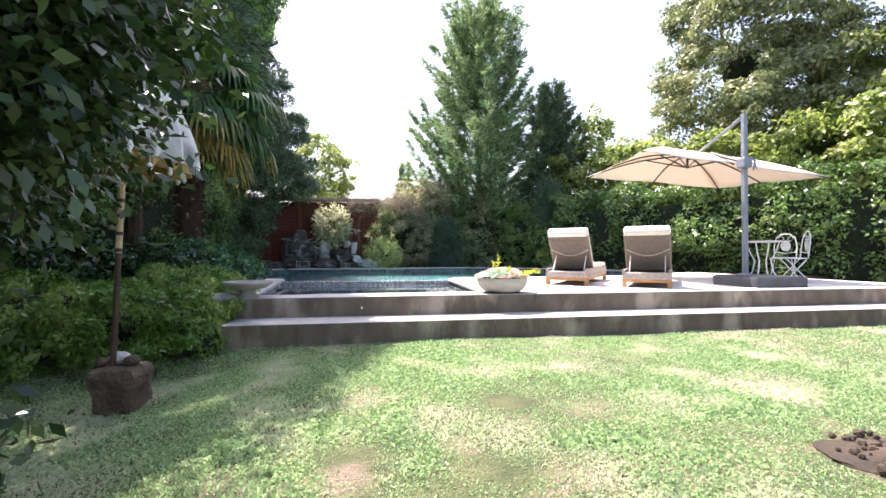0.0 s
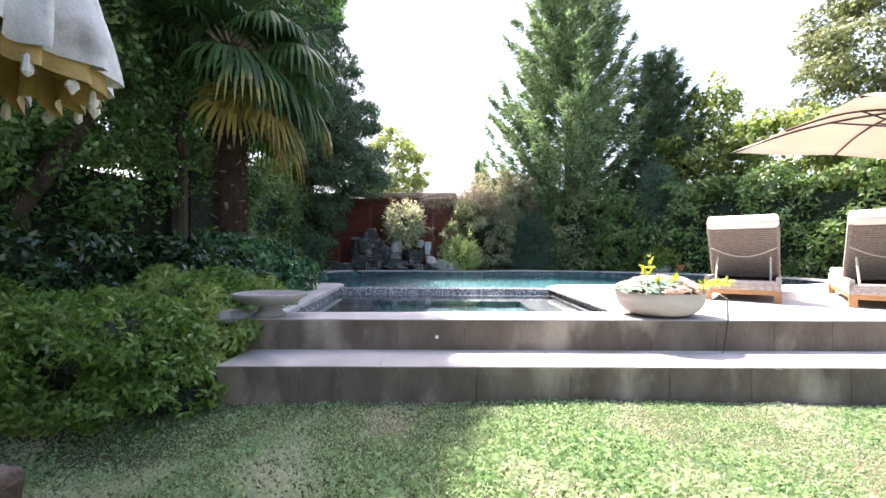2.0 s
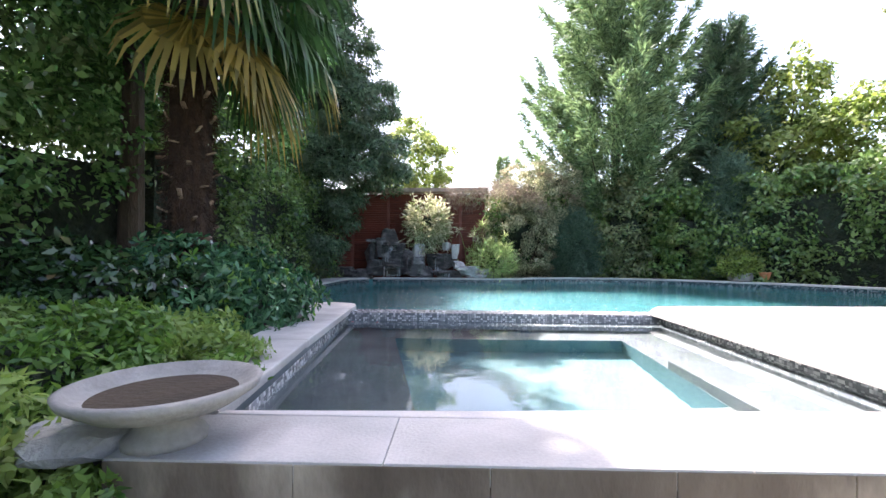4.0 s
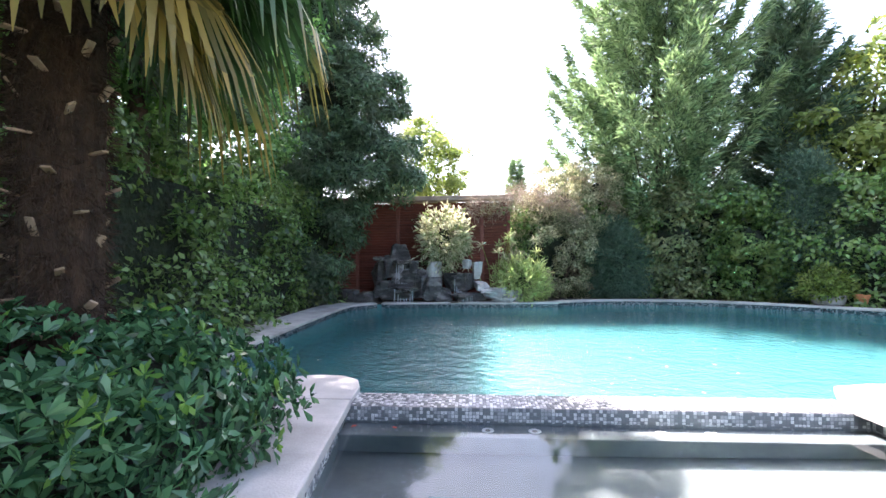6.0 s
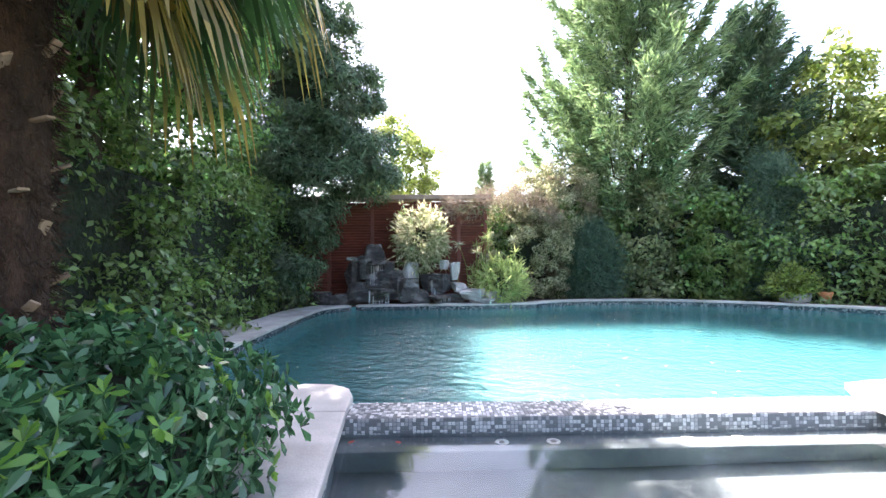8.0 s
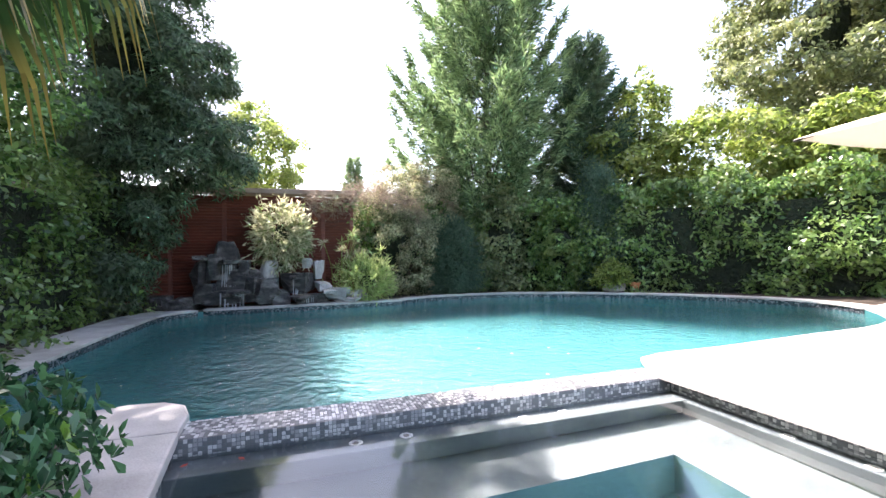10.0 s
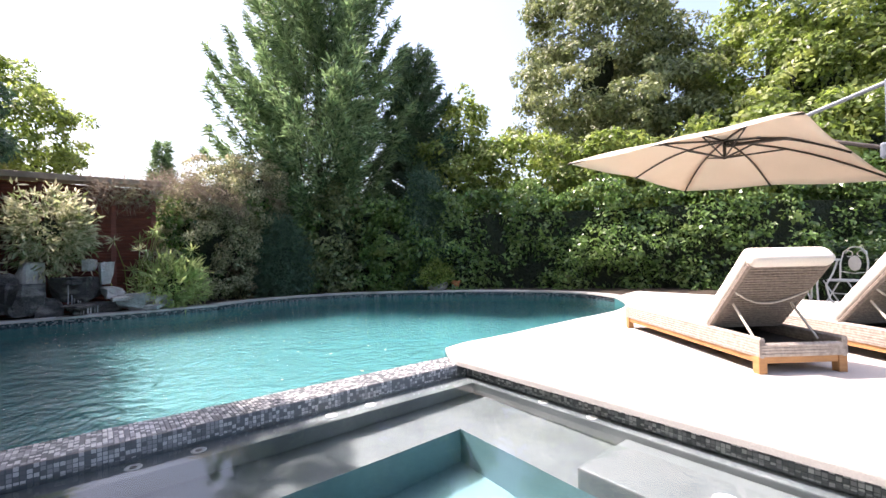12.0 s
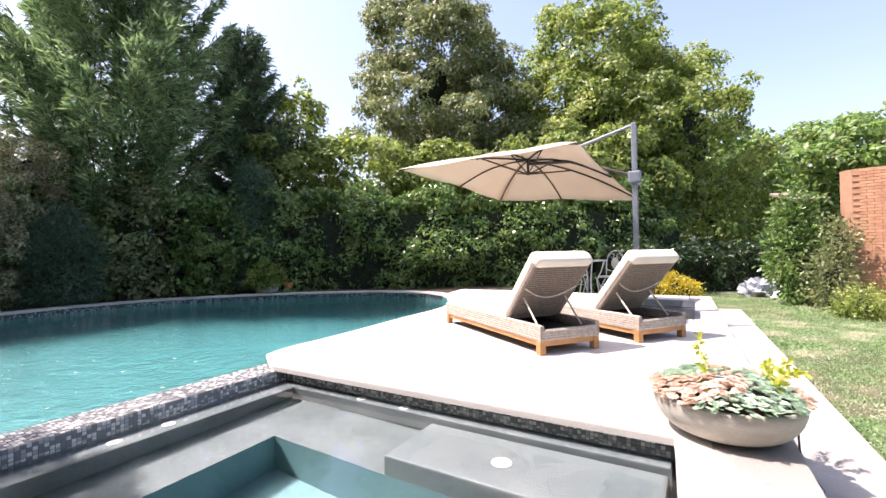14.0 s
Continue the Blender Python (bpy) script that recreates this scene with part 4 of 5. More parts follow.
for i in range(4):
    bm = bmesh.new()
    g = [[bm.verts.new(canopy_point(i, max(u / 10, 0.03), v / 12)) for v in range(13)] for u in range(11)]
    for u in range(10):
        for v in range(12):
            bm.faces.new((g[u][v], g[u + 1][v], g[u + 1][v + 1], g[u][v + 1]))
    q = part("canopy_panel", bm, M_canvas, umb, "cream canvas panel", True)
    q.modifiers.new("thickness", "SOLIDIFY").thickness = 0.004
    for v in (0.0, 0.5):
        pts = [canopy_point(i, u / 8, v) - Vector((0, 0, 0.025)) for u in range(9)]
        part("rib", tube(bmesh.new(), pts, 0.015, None, 6), M_bronze, umb)
        part("strut", tube(bmesh.new(), [HUB + Vector((0, 0, -0.30)), pts[3]], 0.014, None, 6), M_bronze, umb)
part("hub", tube(bmesh.new(), [HUB + Vector((0, 0, -0.32)), HUB + Vector((0, 0, 0.04))], 0.026, 0.026, 10), M_bronze, umb)
part("finial", lathe([(0.10, 0), (0.09, 0.03), (0.03, 0.06), (0.01, 0.07)], 16), M_canvas, umb, "cream top cap").matrix_basis = Matrix.Translation(HUB + Vector((0, 0, 0.02)))
part("vent_cap", lathe([(0.32, 0.0), (0.30, 0.012), (0.15, 0.05), (0.06, 0.06)], 20), M_canvas, umb, "", True).matrix_basis = Matrix.Translation(HUB + Vector((0, 0, 0.01)))
M_base = surface("dark_slate_plastic", (0.045, 0.052, 0.062), (0.08, 0.09, 0.105), 5, 0.4, 0.1, 60)
base = thing("umbrella_base", pose(6.50, 0.98, DZ), "low dark blue-grey weighted base box of the umbrella", "umbrella base")
part("tank", box((0, 0, 0.08), (0.95, 0.95, 0.16), None, 0.02), M_base, base)
part("lid", box((0, 0, 0.168), (0.90, 0.90, 0.016), None, 0.006), M_base, base)

# ---- table, chairs, pot under the table ----
table = thing("bistro_table", pose(8.0, 2.38, DZ), "white wrought-iron bistro table with curved legs", "table")
part("tabletop", lathe([(0.33, 0.80), (0.345, 0.805), (0.345, 0.825), (0.33, 0.83)], 32), M_white_iron, table)
for k in range(4):
    a = k * math.pi / 2 + 0.4
    pts = [(math.cos(a) * r, math.sin(a) * r, z) for r, z in ((0.30, 0.80), (0.24, 0.6), (0.15, 0.4), (0.19, 0.18), (0.33, 0.0))]
    part("leg", tube(bmesh.new(), pts, 0.014, None, 6), M_white_iron, table)


def garden_chair(m, label):
    ob = thing("garden_chair", m, label, "chair", "chairs at the bistro table")
    part("seat", lathe([(0.2, 0.45), (0.215, 0.46), (0.215, 0.475), (0.2, 0.48)], 24), M_white_iron, ob)
    hoop = [(-0.20, 0.18, 0.47), (-0.21, 0.21, 0.75), (-0.17, 0.23, 0.93), (-0.08, 0.24, 1.0), (0, 0.24, 1.015), (0.08, 0.24, 1.0), (0.17, 0.23, 0.93), (0.21, 0.21, 0.75), (0.20, 0.18, 0.47)]
    part("back_hoop", tube(bmesh.new(), hoop, 0.013, None, 6), M_white_iron, ob)
    for s in (-1, 1):
        sc = [(s * (0.09 + 0.055 * math.cos(t)), 0.235, 0.90 + 0.05 * math.sin(t)) for t in np.linspace(0, 5.2, 10)]
        part("scroll", tube(bmesh.new(), sc, 0.008, None, 5), M_white_iron, ob)
        for k in (-1, 1):
            part("leg", tube(bmesh.new(), [(s * 0.19, k * 0.17, 0.46), (s * 0.19, 0, 0.24), (s * 0.19, -k * 0.2, 0)], 0.011, None, 6), M_white_iron, ob)
    part("back_panel", lathe([(0.01, -0.006), (0.1, -0.006), (0.1, 0.006), (0.01, 0.006)], 24), M_white_iron, ob, "pale oval back panel").matrix_basis = pose(0, 0.225, 0.74, 90, 0, 0) @ Matrix.Diagonal((0.95, 1.25, 1, 1))
    part("back_rail", tube(bmesh.new(), [(-0.2, 0.2, 0.6), (0, 0.215, 0.57), (0.2, 0.2, 0.6)], 0.009, None, 5), M_white_iron, ob)
    part("stretcher", tube(bmesh.new(), [(-0.19, 0, 0.24), (0.19, 0, 0.24)], 0.009, None, 5), M_white_iron, ob)
    return ob


garden_chair(pose(8.42, 2.08, DZ, 0, 0, -120), "white painted iron garden chair with scrolled back")
garden_chair(pose(9.0, 2.86, DZ, 0, 0, -60), "white painted iron garden chair with scrolled back")

# ---- bowls and pots ----
def rosette(rng, r, n=14):
    """A succulent rosette: rings of thick pointed leaves."""
    Q = []
    for ring, (k, el) in enumerate(((6, 1.0), (9, 0.6), (12, 0.25))):
        for i in range(k):
            a = i * math.tau / k + ring * 0.4
            d = np.array((math.cos(a) * math.cos(el), math.sin(a) * math.cos(el), math.sin(el)))
            s = np.array((-math.sin(a), math.cos(a), 0.0))
            L = r * (0.55 + 0.25 * ring)
            Q.append([np.zeros(3), d * L * 0.6 + s * L * 0.27, d * L, d * L * 0.6 - s * L * 0.27])
    return np.array(Q)


L_succ = leafy("succulent_rosettes", (0.44, 0.60, 0.50), (0.68, 0.74, 0.62), 0.6, 0.2)
L_rose = leafy("pink_rosettes", (0.70, 0.56, 0.48), (0.84, 0.72, 0.63), 0.6, 0.2)
L_chart = leafy("chartreuse_sedum", (0.30, 0.36, 0.05), (0.55, 0.55, 0.12), 0.5, 0.35)
bowl = thing("bowl_planter", pose(1.71, 0.34, DZ) @ Matrix.Scale(0.93, 4), "wide ribbed pale stone bowl of succulents", "planter")
prof = [(0.17, 0.0), (0.20, 0.006)] + [(0.20 + 0.19 * math.sin(t * math.pi / 2) + 0.0022 * (i % 2), 0.012 + 0.215 * (1 - math.cos(t * math.pi / 2))) for i, t in enumerate(np.linspace(0.05, 1, 26))] + [(0.375, 0.232), (0.36, 0.19), (0.05, 0.17)]
part("bowl", lathe(prof, 48), M_bowl, bowl, "", True)
part("soil", lathe([(0.36, 0.19), (0.3, 0.225), (0.02, 0.26)], 24), M_soil, bowl)
rng = np.random.default_rng(61)
packed = {"pink": [], "green": []}
for k in range(1000):
    a, r = rng.uniform(0, math.tau), 0.405 * math.sqrt(rng.uniform(0, 1))
    pink = math.sin(2.1 * a + 9 * r) > 0.1
    m = pose(math.cos(a) * r, math.sin(a) * r, 0.238 + 0.12 * (1 - (r / 0.4) ** 2) + rng.uniform(-0.01, 0.02), rng.normal() * 15 + 25 * math.sin(a), rng.normal() * 15, math.degrees(a))
    Q = rosette(rng, 0.024 * rng.uniform(0.7, 1.5))
    if k < 260:
        quads("rosette", Q, L_rose if pink else L_succ, bowl).matrix_basis = m
    else:
        M = np.array(m)
        packed["pink" if pink else "green"].append(Q @ M[:3, :3].T + M[:3, 3])
for key, mat in (("pink", L_rose), ("green", L_succ)):
    tagged(quads("rosette_bed", np.concatenate(packed[key]), mat, bowl), kind="stuff")


def sprig(parent, pts, n, size, material, seed, name="sprig"):
    rng = np.random.default_rng(seed)
    pts = np.array(pts, float)
    t = np.linspace(0.1, 1, n) * (len(pts) - 1)
    k = np.minimum(t.astype(int), len(pts) - 2)
    P = pts[k] + (pts[k + 1] - pts[k]) * (t - k)[:, None]
    d = unit(pts[k + 1] - pts[k])
    out = unit(rng.normal(size=(n, 3)) + d * 0.6)
    return quads(name, leaf_quads(rng, P, out, size, 0.45, 0, 0.2), material, parent)


for s, a in enumerate(((-0.05, 0.10, -0.02, 0.13, 0.56), (-0.09, 0.08, -0.10, 0.10, 0.47), (0.04, -0.2, 0.04, -0.22, 0.38), (0.18, -0.25, 0.42, -0.36, 0.36), (0.22, -0.2, 0.5, -0.28, 0.33), (0.15, -0.22, 0.30, -0.42, 0.33), (-0.10, -0.22, -0.13, -0.25, 0.36))):
    sprig(bowl, [(a[0], a[1], 0.22), ((a[0] + a[2]) / 2, (a[1] + a[3]) / 2, 0.32), (a[2], a[3], a[4])], 60, 0.045, L_chart, 70 + s)
cable = thing("irrigation_tube", pose(2.02, 0.0, 0.0), "thin black irrigation tube hanging from the bowl", "tube")
part("tube", tube(bmesh.new(), [(0.07, 0.12, 0.60), (0.09, 0.02, 0.56), (0.06, -0.03, 0.40), (0.03, -0.035, 0.20), (0.0, -0.05, 0.134), (-0.25, -0.09, 0.133), (-0.33, -0.06, 0.133), (-0.2, -0.04, 0.133)], 0.006, None, 6), M_bronze, cable)
part("lead", tube(bmesh.new(), [(-0.30, -0.12, 0.13), (-0.2, -0.3, 0.13), (0.05, -0.42, 0.13), (0.12, -0.52, 0.13)], 0.003, None, 5), M_bronze, cable)

bath = thing("bird_bath", pose(-1.68, 0.10, DZ), "shallow weathered stone bird bath on a fluted foot", "bird bath")
part("foot", lathe([(0.13, 0.0), (0.13, 0.025), (0.10, 0.05), (0.085, 0.09), (0.11, 0.12), (0.16, 0.135)], 20), M_bath, bath, "", True)
part("dish", lathe([(0.12, 0.10), (0.22, 0.125), (0.295, 0.175), (0.305, 0.20), (0.285, 0.205), (0.255, 0.175), (0.19, 0.148), (0.02, 0.14)], 36), M_bath, bath, "", True)
# dark disc laid in the dish to darken its hollow
part("dark_disc", lathe([(0.245, 0.162), (0.15, 0.165), (0.01, 0.166)], 24), M_soil, bath, "dark disc in the dish")
q = thing("flat_stone", pose(-2.0, 0.12, DZ - 0.04), "flat grey stone beside the bird bath", "stone")
part("stone", lump((0, 0, 0.04), (0.24, 0.2, 0.06), 3, 2), M_rock_pale, q)

lamp = thing("step_light", pose(-0.26, -0.002, 0.244, 90, 0, 0), "small round pale light set in the riser", "light")
part("lens", lathe([(0.034, 0.0), (0.036, 0.006), (0.02, 0.012), (0.002, 0.013)], 20), M_white_iron, lamp)

# ---- bali umbrella on its stone ----
bali = thing("ceremonial_umbrella", pose(-2.07, -1.98, 0.02, -1.5, 1.2, 0), "fringed white cloth ceremonial umbrella with gold lining", "umbrella")
M_cloth = surface("white_cloth", (0.56, 0.56, 0.55), (0.72, 0.71, 0.69), 7, 0.9, 0.3, 90, c=(0.27, 0.26, 0.235))
M_gold = surface("gold_lining", (0.34, 0.23, 0.08), (0.50, 0.36, 0.14), 6, 0.7, 0.3, 80)
M_gilt = surface("gilt_wood", (0.40, 0.29, 0.15), (0.58, 0.46, 0.28), 14, 0.5, 0.2, 80)
M_darkwood = surface("dark_lacquered_wood", (0.035, 0.016, 0.012), (0.08, 0.035, 0.022), 12, 0.5, 0.2, 70, stretch=(1, 1, 0.3))
part("pole", tube(bmesh.new(), [(0, 0, -0.08), (0, 0, 1.0)], 0.021, 0.02, 10), M_darkwood, bali)
part("gilt_shaft", tube(bmesh.new(), [(0, 0, 0.92), (0, 0, 1.5)], 0.0225, None, 10), M_gilt, bali, "gilded banded shaft")
part("upper_pole", tube(bmesh.new(), [(0, 0, 1.5), (0, 0, 2.5)], 0.019, None, 10), M_darkwood, bali)
for z in (0.93, 1.06, 1.2, 1.32, 1.48):
    part("band", lathe([(0.024, z), (0.027, z + 0.008), (0.027, z + 0.02), (0.024, z + 0.028)], 12), M_darkwood, bali)
def bell(r0, z0, z1, folds, depth, name, material, label, inner=0.0):
    bm = bmesh.new()
    n, rows = folds * 12, 18
    g = []
    for j in range(rows + 1):
        f = j / rows
        ring = []
        for k in range(n):
            a = k * math.tau / n
            wv = (math.sin(a * folds + 1.3 * math.sin(a * 2)) * (0.7 + 0.4 * math.sin(a * 3 + 1)) + 0.3 * math.sin(a * folds * 2.0 + 5 * f)) * depth * f ** 1.1
            r = max(0.02, r0 * (math.sin(f * math.pi * 0.5) ** 0.72) * (1 + wv) - inner)
            z = z1 + (z0 - z1) * (f ** 1.25) - (0.035 * math.sin(a * folds) * f ** 4)
            ring.append(bm.verts.new((r * math.cos(a), r * math.sin(a), z)))
        g.append(ring)
    for p, q in zip(g, g[1:]):
        for k in range(n):
            bm.faces.new((p[k], p[(k + 1) % n], q[(k + 1) % n], q[k]))
    return part(name, bm, material, bali, label, True)


bell(0.42, 1.66, 2.50, 17, 0.24, "cloth_cover", M_cloth, "pleated white cloth cover")
bell(0.40, 1.60, 2.46, 17, 0.20, "lining", M_gold, "gold lining below the cloth", 0.012)
part("finial", lathe([(0.03, 2.44), (0.045, 2.48), (0.02, 2.53), (0.03, 2.57), (0.004, 2.64)], 14), M_gilt, bali)
for k in range(16):
    a = k * math.tau / 16 + 0.1
    p = (0.42 * math.cos(a), 0.42 * math.sin(a), 1.64)
    t = part("tassel", lathe([(0.003, 0.0), (0.004, -0.03), (0.014, -0.045), (0.018, -0.10), (0.006, -0.115)] if k % 2 else [(0.003, 0.0), (0.004, -0.05), (0.02, -0.065), (0.024, -0.085), (0.003, -0.115)], 8), M_cloth, bali)
    t.matrix_basis = pose(*p)
for k in range(8):
    a = k * math.tau / 8
    part("rib", tube(bmesh.new(), [(0, 0, 2.28), (0.18 * math.cos(a), 0.18 * math.sin(a), 1.98), (0.31 * math.cos(a), 0.31 * math.sin(a), 1.72)], 0.006, None, 5), M_gilt, bali)
stone = thing("stone_block", pose(-2.02, -1.95, GZ - 0.18), "rough weathered stone block holding the umbrella", "stone")
M_ruststone = surface("rust_brown_stone", (0.055, 0.034, 0.022), (0.12, 0.082, 0.052), 6, 0.9, 0.9, 30, c=(0.20, 0.17, 0.145), dist=0.03)
bm = box((0, 0, 0.17), (0.32, 0.30, 0.34), None, 0.06)
bmesh.ops.subdivide_edges(bm, edges=bm.edges[:], cuts=2, use_grid_fill=True)
for v in bm.verts:
    v.co += Vector((noise.noise(v.co * 6), noise.noise(v.co * 6 + Vector((5, 0, 0))), noise.noise(v.co * 6 + Vector((0, 7, 0))))) * 0.035
part("block", bm, M_ruststone, stone)
for k, (x, y, r) in enumerate(((-0.04, 0.04, 0.075), (0.08, -0.02, 0.06), (-0.13, -0.03, 0.05))):
    q = thing("cobble", pose(-2.02 + x, -1.95 + y, GZ + 0.175), "smooth round stone on the umbrella block", "stone", "cobbles on the stone block")
    part("cobble", lump((0, 0, r * 0.5), (r, r * 0.9, r * 0.7), k + 5, 2, 0.1), M_rock_pale if k == 0 else M_ruststone, q, "", True)

# ---- palm ----
palm = thing("fan_palm", pose(-3.52, 2.94, 0.3), "shaggy fan palm with hanging yellow-tipped fronds", "palm")
rng = np.random.default_rng(81)
bm = bmesh.new()
tube(bm, [(0, 0, -0.1), (0.02, 0, 1.0), (0.0, 0.02, 2.2), (0, 0, 3.8)], 0.205, 0.195, 20)
for v in bm.verts:
    v.co += Vector((noise.noise(v.co * 9), noise.noise(v.co * 9 + Vector((3, 0, 0))), 0)) * 0.05
part("trunk", bm, M_palm_bark, palm)
n = 9000
a, z = rng.uniform(0, math.tau, n), rng.uniform(0, 3.3, n)
P = np.stack([np.cos(a) * 0.205, np.sin(a) * 0.205, z], 1)
quads("fibre", leaf_quads(rng, P, np.stack([np.cos(a) * 0.5, np.sin(a) * 0.5, np.full(n, -0.4)], 1), 0.09, 0.10, 0.3, 0.6), M_palm_bark, palm)["kind"] = "stuff"
M_stub = surface("old_leaf_base", (0.16, 0.10, 0.06), (0.36, 0.27, 0.19), 10, 0.9, 0.4, 60, piece=0.4)
for k in range(70):
    a, z = k * 2.39996, 0.3 + 3.0 * k / 70
    bm = box((0.05, 0, 0), (0.11, 0.045, 0.014), None, 0.005)
    part("leaf_stub", bm, M_stub, palm).matrix_basis = pose(math.cos(a) * 0.19, math.sin(a) * 0.19, z, rng.normal() * 20, rng.uniform(-70, 10), math.degrees(a))
def frond_material():
    m, nd, lk, bs = nodes_of("palm_fan")
    tc, sep, rp = nd.new("ShaderNodeTexCoord"), nd.new("ShaderNodeSeparateXYZ"), nd.new("ShaderNodeValToRGB")
    lk.new(tc.outputs["Object"], sep.inputs[0])
    mu = nd.new("ShaderNodeMath")
    mu.operation = "MULTIPLY"
    mu.inputs[1].default_value = 0.50
    lk.new(sep.outputs["X"], mu.inputs[0])
    lk.new(mu.outputs[0], rp.inputs["Fac"])
    e = rp.color_ramp.elements
    e[0].color, e[0].position, e[1].color, e[1].position = (0.050, 0.115, 0.036, 1), 0.84, (0.46, 0.34, 0.085, 1), 1.02
    geo = nd.new("ShaderNodeNewGeometry")
    hs, ma = nd.new("ShaderNodeHueSaturation"), nd.new("ShaderNodeMath")
    ma.operation = "MULTIPLY_ADD"
    ma.inputs[1].default_value, ma.inputs[2].default_value = 0.9, 0.6
    lk.new(geo.outputs["Random Per Island"], ma.inputs[0])
    lk.new(ma.outputs[0], hs.inputs["Value"])
    lk.new(rp.outputs[0], hs.inputs["Color"])
    lk.new(hs.outputs[0], bs.inputs["Base Color"])
    bs.inputs["Roughness"].default_value = 0.42
    tr, ms = nd.new("ShaderNodeBsdfTranslucent"), nd.new("ShaderNodeMixShader")
    lk.new(hs.outputs[0], tr.inputs["Color"])
    ms.inputs[0].default_value = 0.4
    lk.new(bs.outputs[0], ms.inputs[1])
    lk.new(tr.outputs[0], ms.inputs[2])
    lk.new(ms.outputs[0], nd["Material Output"].inputs["Surface"])
    return m


M_fan = frond_material()
M_fan_old = leafy("dry_palm_fan", (0.10, 0.095, 0.030), (0.42, 0.31, 0.09), 0.5, 0.4)
def frond(parent, az, el, stalk, size, sag, seed):
    """A stalk carrying a fan of narrow folded leaflets; local x runs outwards."""
    rng = np.random.default_rng(seed)
    m = pose(0, 0, 3.7, 0, -el, az)
    st = tube(bmesh.new(), [(0.1, 0, 0), (stalk * 0.6, 0, 0.03), (stalk, 0, -0.04)], 0.018, 0.010, 6)
    f = part("stalk", st, M_stub, parent)
    f.matrix_basis = m
    Q = []
    nl = 34
    for i in range(nl):
        t = (i / (nl - 1) - 0.5) * radians(250)
        d = np.array((math.cos(t), math.sin(t), -0.08))
        s = np.array((-math.sin(t), math.cos(t), 0.0))
        L = size * (0.78 + 0.22 * math.cos(t * 0.7)) * rng.uniform(0.9, 1.06)
        o = np.array((stalk, 0, -0.04))
        w = 0.031
        p1 = o + d * L * 0.5
        world_down = np.array((math.sin(radians(el)) * -1.0, 0, -math.cos(radians(el)))) * 1.0
        p2 = p1 + (d * 0.8 + world_down * sag * rng.uniform(0.6, 1.2)) * L * 0.32
        p3 = p2 + (d * 0.4 + world_down * sag * 1.5 * rng.uniform(0.6, 1.3)) * L * 0.25
        u = np.array((0, 0, 0.012))
        Q += [[o, p1 + s * w + u, p1, o], [o, p1, p1 - s * w + u, o]]
        Q += [[p1 - s * w + u, p1 + s * w + u, p2 + s * w * 0.7, p2 - s * w * 0.7], [p2 - s * w * 0.7, p2 + s * w * 0.7, p3 + s * 0.002, p3 - s * 0.002]]
    Q = np.array(Q)
    q = quads("fan", Q, M_fan if el > -44 else M_fan_old, parent, "" if el > -44 else "dry yellow-brown fan")
    q.matrix_basis = m
    return q


k = 0
for el, cnt, sag, a0, a1 in ((64, 5, 0.25, 0, 360), (40, 7, 0.4, 0, 360), (16, 9, 0.6, 0, 360), (-10, 6, 0.8, -90, 110), (-34, 4, 0.9, -75, 75), (-54, 4, 0.5, -80, 60)):
    for i in range(cnt):
        frond(palm, a0 + (i + 0.5) * (a1 - a0) / cnt + el * 1.7 * (a1 == 360) + rng.normal() * 8, el + rng.normal() * 6, rng.uniform(0.55, 0.8) + (0.34 if el < 0 else 0.1), rng.uniform(0.76, 0.98), sag, 90 + k)
        k += 1

# ---- waterfall ----
rng = np.random.default_rng(101)
def boulder(x, y, z, r, material, label, seed, rot=0.0):
    ob = thing("waterfall_rock", pose(x, y, z, 0, 0, rot), label, "rock", "rocks of the waterfall")
    bm = bmesh.new()
    bmesh.ops.create_cube(bm, size=1.75)
    bmesh.ops.subdivide_edges(bm, edges=bm.edges[:], cuts=4, use_grid_fill=True)
    cut = np.random.default_rng(seed + 300)
    planes = [(Vector(unit(cut.normal(size=3))), cut.uniform(0.78, 1.08)) for _ in range(9)]
    for v in bm.verts:
        for n, d in planes:
            e = v.co.dot(n) - d
            if e > 0:
                v.co -= n * e
        v.co *= 1 + 0.12 * noise.noise(v.co * 2.6 + Vector((0, seed, 0)))
        v.co = Vector((v.co.x * r[0], v.co.y * r[1], v.co.z * r[2]))
    part("rock", bm, material, ob)
    return ob


